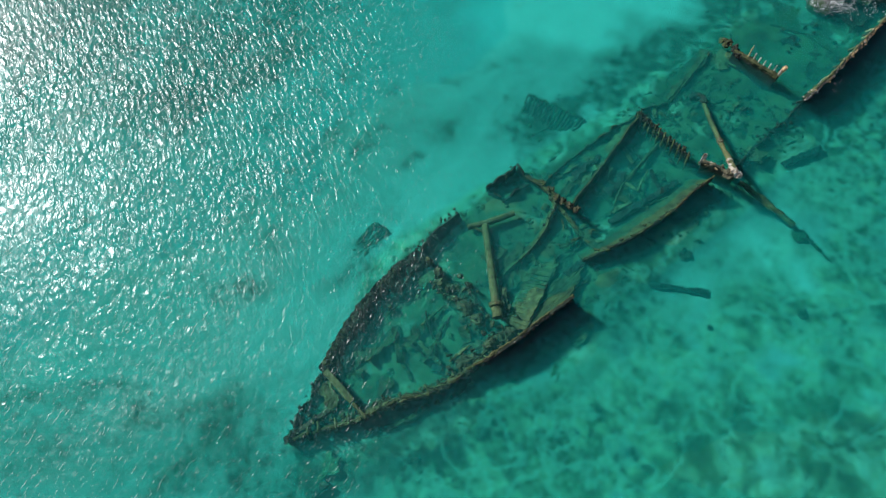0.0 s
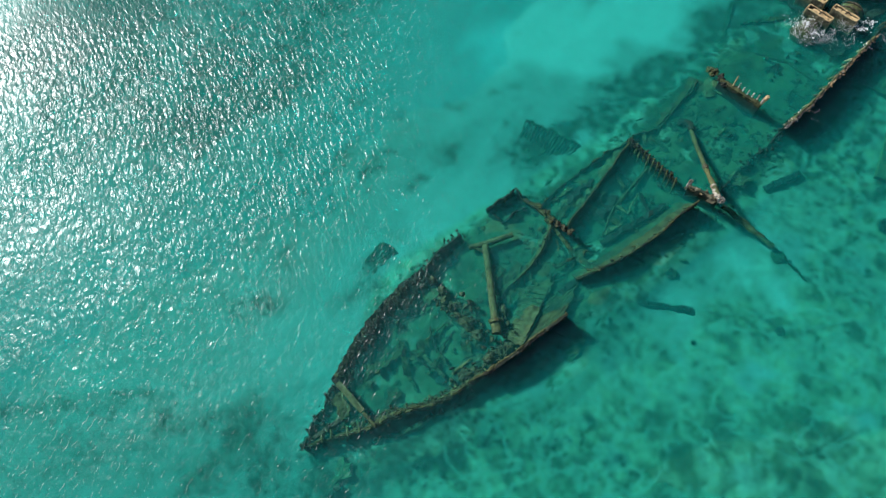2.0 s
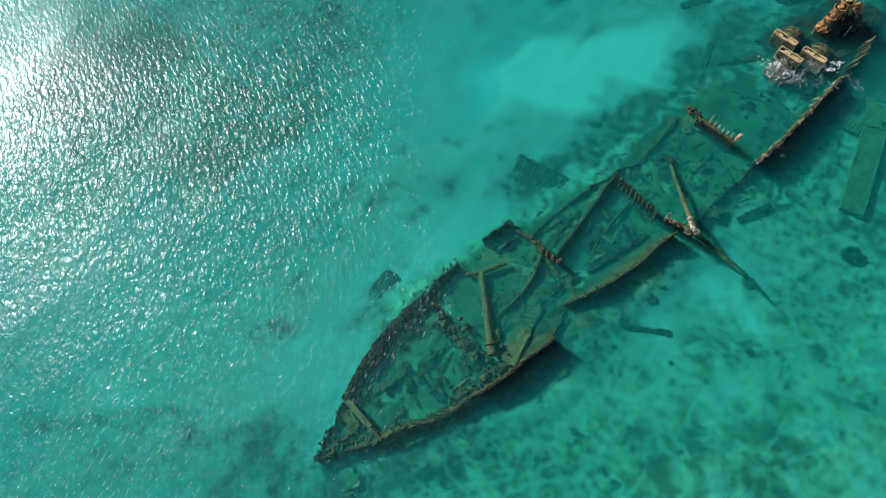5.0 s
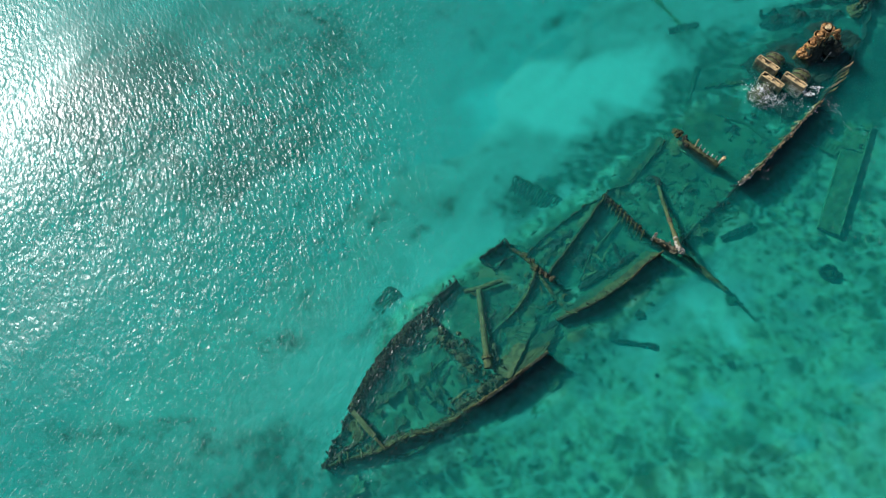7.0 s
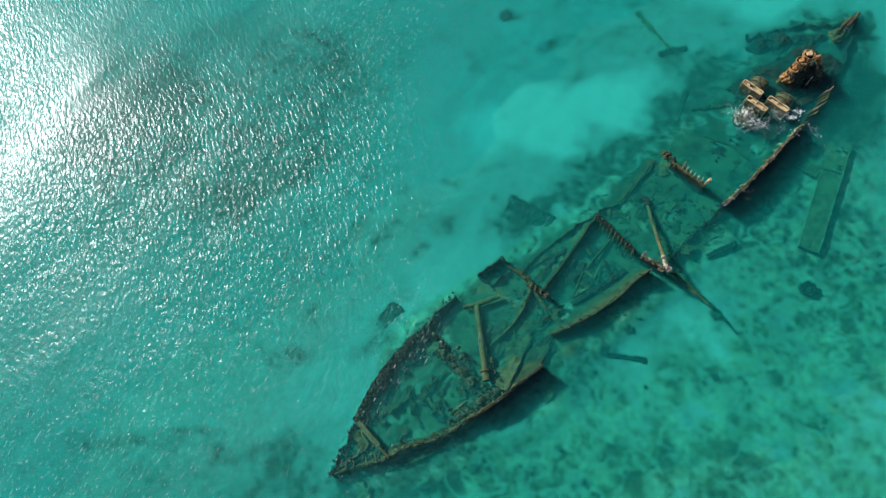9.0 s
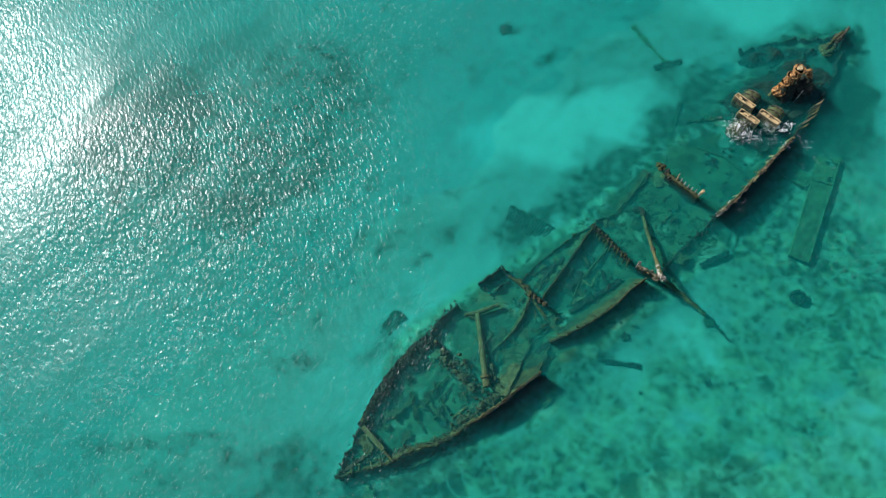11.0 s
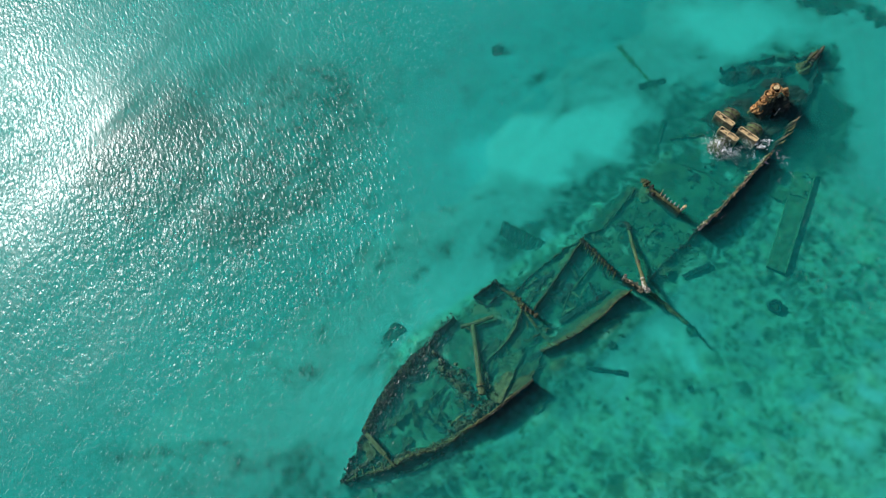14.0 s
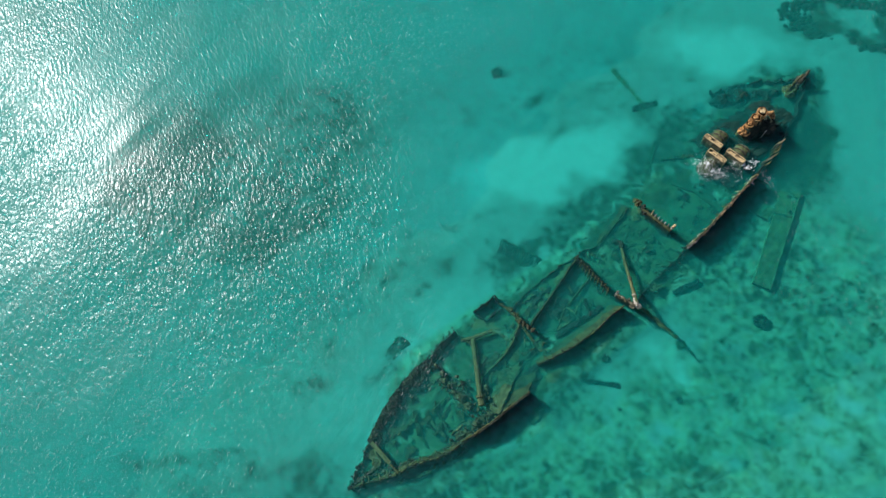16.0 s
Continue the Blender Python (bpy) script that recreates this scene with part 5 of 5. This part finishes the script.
# ---- growth on the wreck, weed on the sand ----
def template(k, detail, rough):
    bm = bmesh.new()
    lump((0, 0, 0), 1.0, 1.0, k, bm, detail, rough)
    bm.verts.index_update()
    made = np.array([v.co[:] for v in bm.verts]), [[v.index for v in f.verts] for f in bm.faces]
    bm.free()
    return made


SHAPES = [template(3.1 * k, 2, 0.7) for k in range(8)]


def scatter(name, places, mat, label, category):
    """Many small uneven clumps in one mesh. places: rows of x, y, z, size, height share."""
    verts, faces = [], []
    for x, y, z, r, flat in places:
        vs, fs = SHAPES[rnd.randrange(len(SHAPES))]
        t, g = rnd.uniform(0, math.tau), rnd.uniform(0.55, 1.0)
        c, q = math.cos(t), math.sin(t)
        base = len(verts)
        for a, b, h in vs:
            verts.append((x + r * (a * c - b * g * q), y + r * (a * q + b * g * c), z + r * h * flat))
        faces += [[base + i for i in f] for f in fs]
    me = bpy.data.meshes.new(name)
    me.from_pydata(verts, [], faces)
    me.materials.append(mat)
    return tagged(new(name, me), label, category, kind="stuff")


def crust_on(path, count, spread, lo, hi, drop):
    rows = []
    for _ in range(count):
        p = along(path, rnd.random())
        rows.append((p.x + rnd.gauss(0, spread), p.y + rnd.gauss(0, spread), p.z - abs(rnd.gauss(0, drop)), rnd.uniform(lo, hi) * rnd.uniform(0.6, 1.0), 0.7))
    return rows


brown_rows = crust_on([p + V(0.15, -0.1, 0) for p in port_bow[3:8]], 140, 0.14, 0.03, 0.12, 0.15) + crust_on(ledge, 260, 0.2, 0.03, 0.10, 0.15)
brown_rows += crust_on([p + V(0, 0, -0.05) for p in stbd_bow[3:]], 200, 0.1, 0.03, 0.10, 0.08)
scatter("crusted_growth", brown_rows, RUBBLE, "brown crusted growth lining the bow", "marine growth")
dark_rows = crust_on([p + V(0.25, -0.15, 0) for p in port_bow], 340, 0.15, 0.03, 0.12, 0.3) + crust_on(port_aft, 120, 0.2, 0.05, 0.18, 0.3) + crust_on(stbd_bow, 420, 0.14, 0.04, 0.12, 0.25)
dark_rows += crust_on(bend, 140, 0.14, 0.05, 0.15, 0.3) + crust_on(low_rim, 120, 0.3, 0.06, 0.2, 0.3) + crust_on(row, 110, 0.14, 0.05, 0.14, 0.25)
dark_rows += crust_on(line((27.6, 32.6, -1.4), (30.0, 32.6, -1.0), (31.5, 32.9, -0.4)), 90, 0.16, 0.04, 0.12, 0.2)
dark_rows = [(x, y, z, r * 0.9, f) for x, y, z, r, f in dark_rows]
scatter("marine_growth", dark_rows, DARK, "dark marine growth clinging to the wreck's edges", "marine growth")
pale_rows = crust_on(stbd_plate, 90, 0.08, 0.02, 0.07, 0.08) + crust_on(mid_rim[2:], 70, 0.07, 0.02, 0.07, 0.08)
white_rows = crust_on(aft_rim, 110, 0.08, 0.03, 0.09, 0.05) + crust_on(aft_rim[:2], 60, 0.1, 0.04, 0.1, 0.06) + crust_on(row_end[2:], 26, 0.10, 0.03, 0.08, 0.04) + crust_on(stbd_plate, 50, 0.06, 0.02, 0.06, 0.03)
scatter("rust_crust", crust_on(aft_rim, 240, 0.09, 0.03, 0.10, 0.12) + crust_on(row_end, 40, 0.1, 0.03, 0.08, 0.08), TAN, "tan rust crust flaking along the hull's top edge", "rust")
scatter("bleached_crust", white_rows, PALE, "white sun-bleached crust on the highest edges", "barnacles")
pale_rows += crust_on(row_end, 60, 0.12, 0.03, 0.10, 0.1) + crust_on(lad, 60, 0.12, 0.03, 0.10, 0.15)
scatter("barnacle_crust", pale_rows, CRUST, "grey-brown barnacle crust along the hull's top edges", "barnacles")

# weed over all that lies in the hull: each clump rests on the plate or the sand below it
solid_v, solid_f = [], []
for ob in bpy.data.objects:
    if ob.type == "MESH" and ob.parent is not None and (ob.parent == hull or ob.parent == grill or ob.parent == crate):
        base = len(solid_v)
        at = ob.parent.matrix_world.translation + ob.matrix_parent_inverse.translation + ob.location
        solid_v += [v.co + at for v in ob.data.vertices]
        solid_f += [[base + i for i in p.vertices] for p in ob.data.polygons]
solid = BVHTree.FromPolygons(solid_v, solid_f)
weed_rows = {"green": [], "dark": []}
tries = 0
while tries < 15000:
    tries += 1
    u = rnd.random()
    x, y = -15.8 + 48.0 * u + rnd.gauss(0, 5.5), -19.0 + 53.0 * u + rnd.gauss(0, 5.5)
    h = in_hull(x, y)
    if (h < -0.25 and (math.hypot(x + 1.0, y - 8.2) > 2.6 or rnd.random() < 0.7)) or n3((x, y, 0), 0.6, 31) < rnd.uniform(-0.7, 0.25):
        continue
    if x > 18.5 and y > 17.0 and rnd.random() < 0.75:
        continue
    hit = solid.ray_cast(Vector((x, y, 3.0)), Vector((0, 0, -1)))[0]
    z = max(bed_height(x, y), hit.z if hit else -9.0)
    if z < -0.25:
        which = "green" if n3((x, y, 0), 0.9, 33) + rnd.gauss(0, 0.25) > 0.05 else "dark"
        weed_rows[which].append((x, y, z, rnd.uniform(0.05, 0.13) * rnd.choice((1.0, 1.0, 1.9)), 0.5))
scatter("wreck_weed", weed_rows["green"], OLIVE, "short olive weed growing over the sunken plates", "seaweed")
scatter("wreck_weed", weed_rows["dark"], ALGAE, "dark green weed matted over the sunken wreck", "seaweed")

tuft_rows = []
tries = 0
while len(tuft_rows) < 1600 and tries < 120000:
    tries += 1
    x, y = rnd.uniform(-60.0, 44.0), rnd.uniform(-26.0, 48.0)
    w = weed_and_shade_at(x, y)
    if w > 0.35 and rnd.random() < (w - 0.25) * 1.2:
        r = rnd.uniform(0.04, 0.13)
        tuft_rows.append((x, y, bed_height(x, y), r, 0.12))
scatter("weed_tufts", tuft_rows, ROCK, "low dark weed tufts growing over the sand", "seaweed")

# foam where the swell breaks on the boilers and the hull's edge
foam_rows = []
for cx, cy, spread, count, lift in ((19.6, 20.0, 0.5, 200, 1), (20.2, 20.2, 0.4, 110, 1), (20.6, 19.4, 0.5, 80, 0), (25.2, 20.6, 0.22, 50, 0), (24.6, 19.9, 0.25, 60, 0),
                                    (18.7, 10.7, 0.22, 24, 0), (19.3, 11.3, 0.2, 16, 0), (23.9, 20.0, 0.3, 40, 0), (24.9, 18.3, 0.25, 50, 0)):
    for _ in range(count):
        x, y = rnd.gauss(cx, spread), rnd.gauss(cy, spread)
        if n3((x, y, 0), 2.2, 5) > 0.02:
            foam_rows.append((x, y, (0.12 if lift else 0.03) + rnd.uniform(0, 0.04), rnd.uniform(0.015, 0.055), 0.45))
for cx, cy, spread, count in ((19.5, 19.8, 0.55, 40), (20.7, 19.2, 0.6, 36), (21.4, 18.6, 0.5, 22), (22.9, 20.0, 0.35, 14), (24.0, 20.4, 0.3, 10), (22.2, 18.9, 0.7, 10), (23.6, 19.6, 0.5, 8), (26.4, 18.6, 0.45, 8), (26.9, 16.9, 0.5, 6), (20.0, 10.9, 0.4, 4)):
    for _ in range(count):
        x, y, t = rnd.gauss(cx, spread), rnd.gauss(cy, spread), rnd.uniform(0, math.tau)
        for _ in range(rnd.randint(8, 26)):
            t += rnd.gauss(0.12, 0.5)
            x, y = x + 0.055 * math.cos(t), y + 0.055 * math.sin(t)
            foam_rows.append((x, y, 0.02 + rnd.uniform(0, 0.02), rnd.uniform(0.007, 0.017), 0.4))
scatter("sea_foam", foam_rows, FOAM, "white lacy foam breaking round the boilers", "foam")
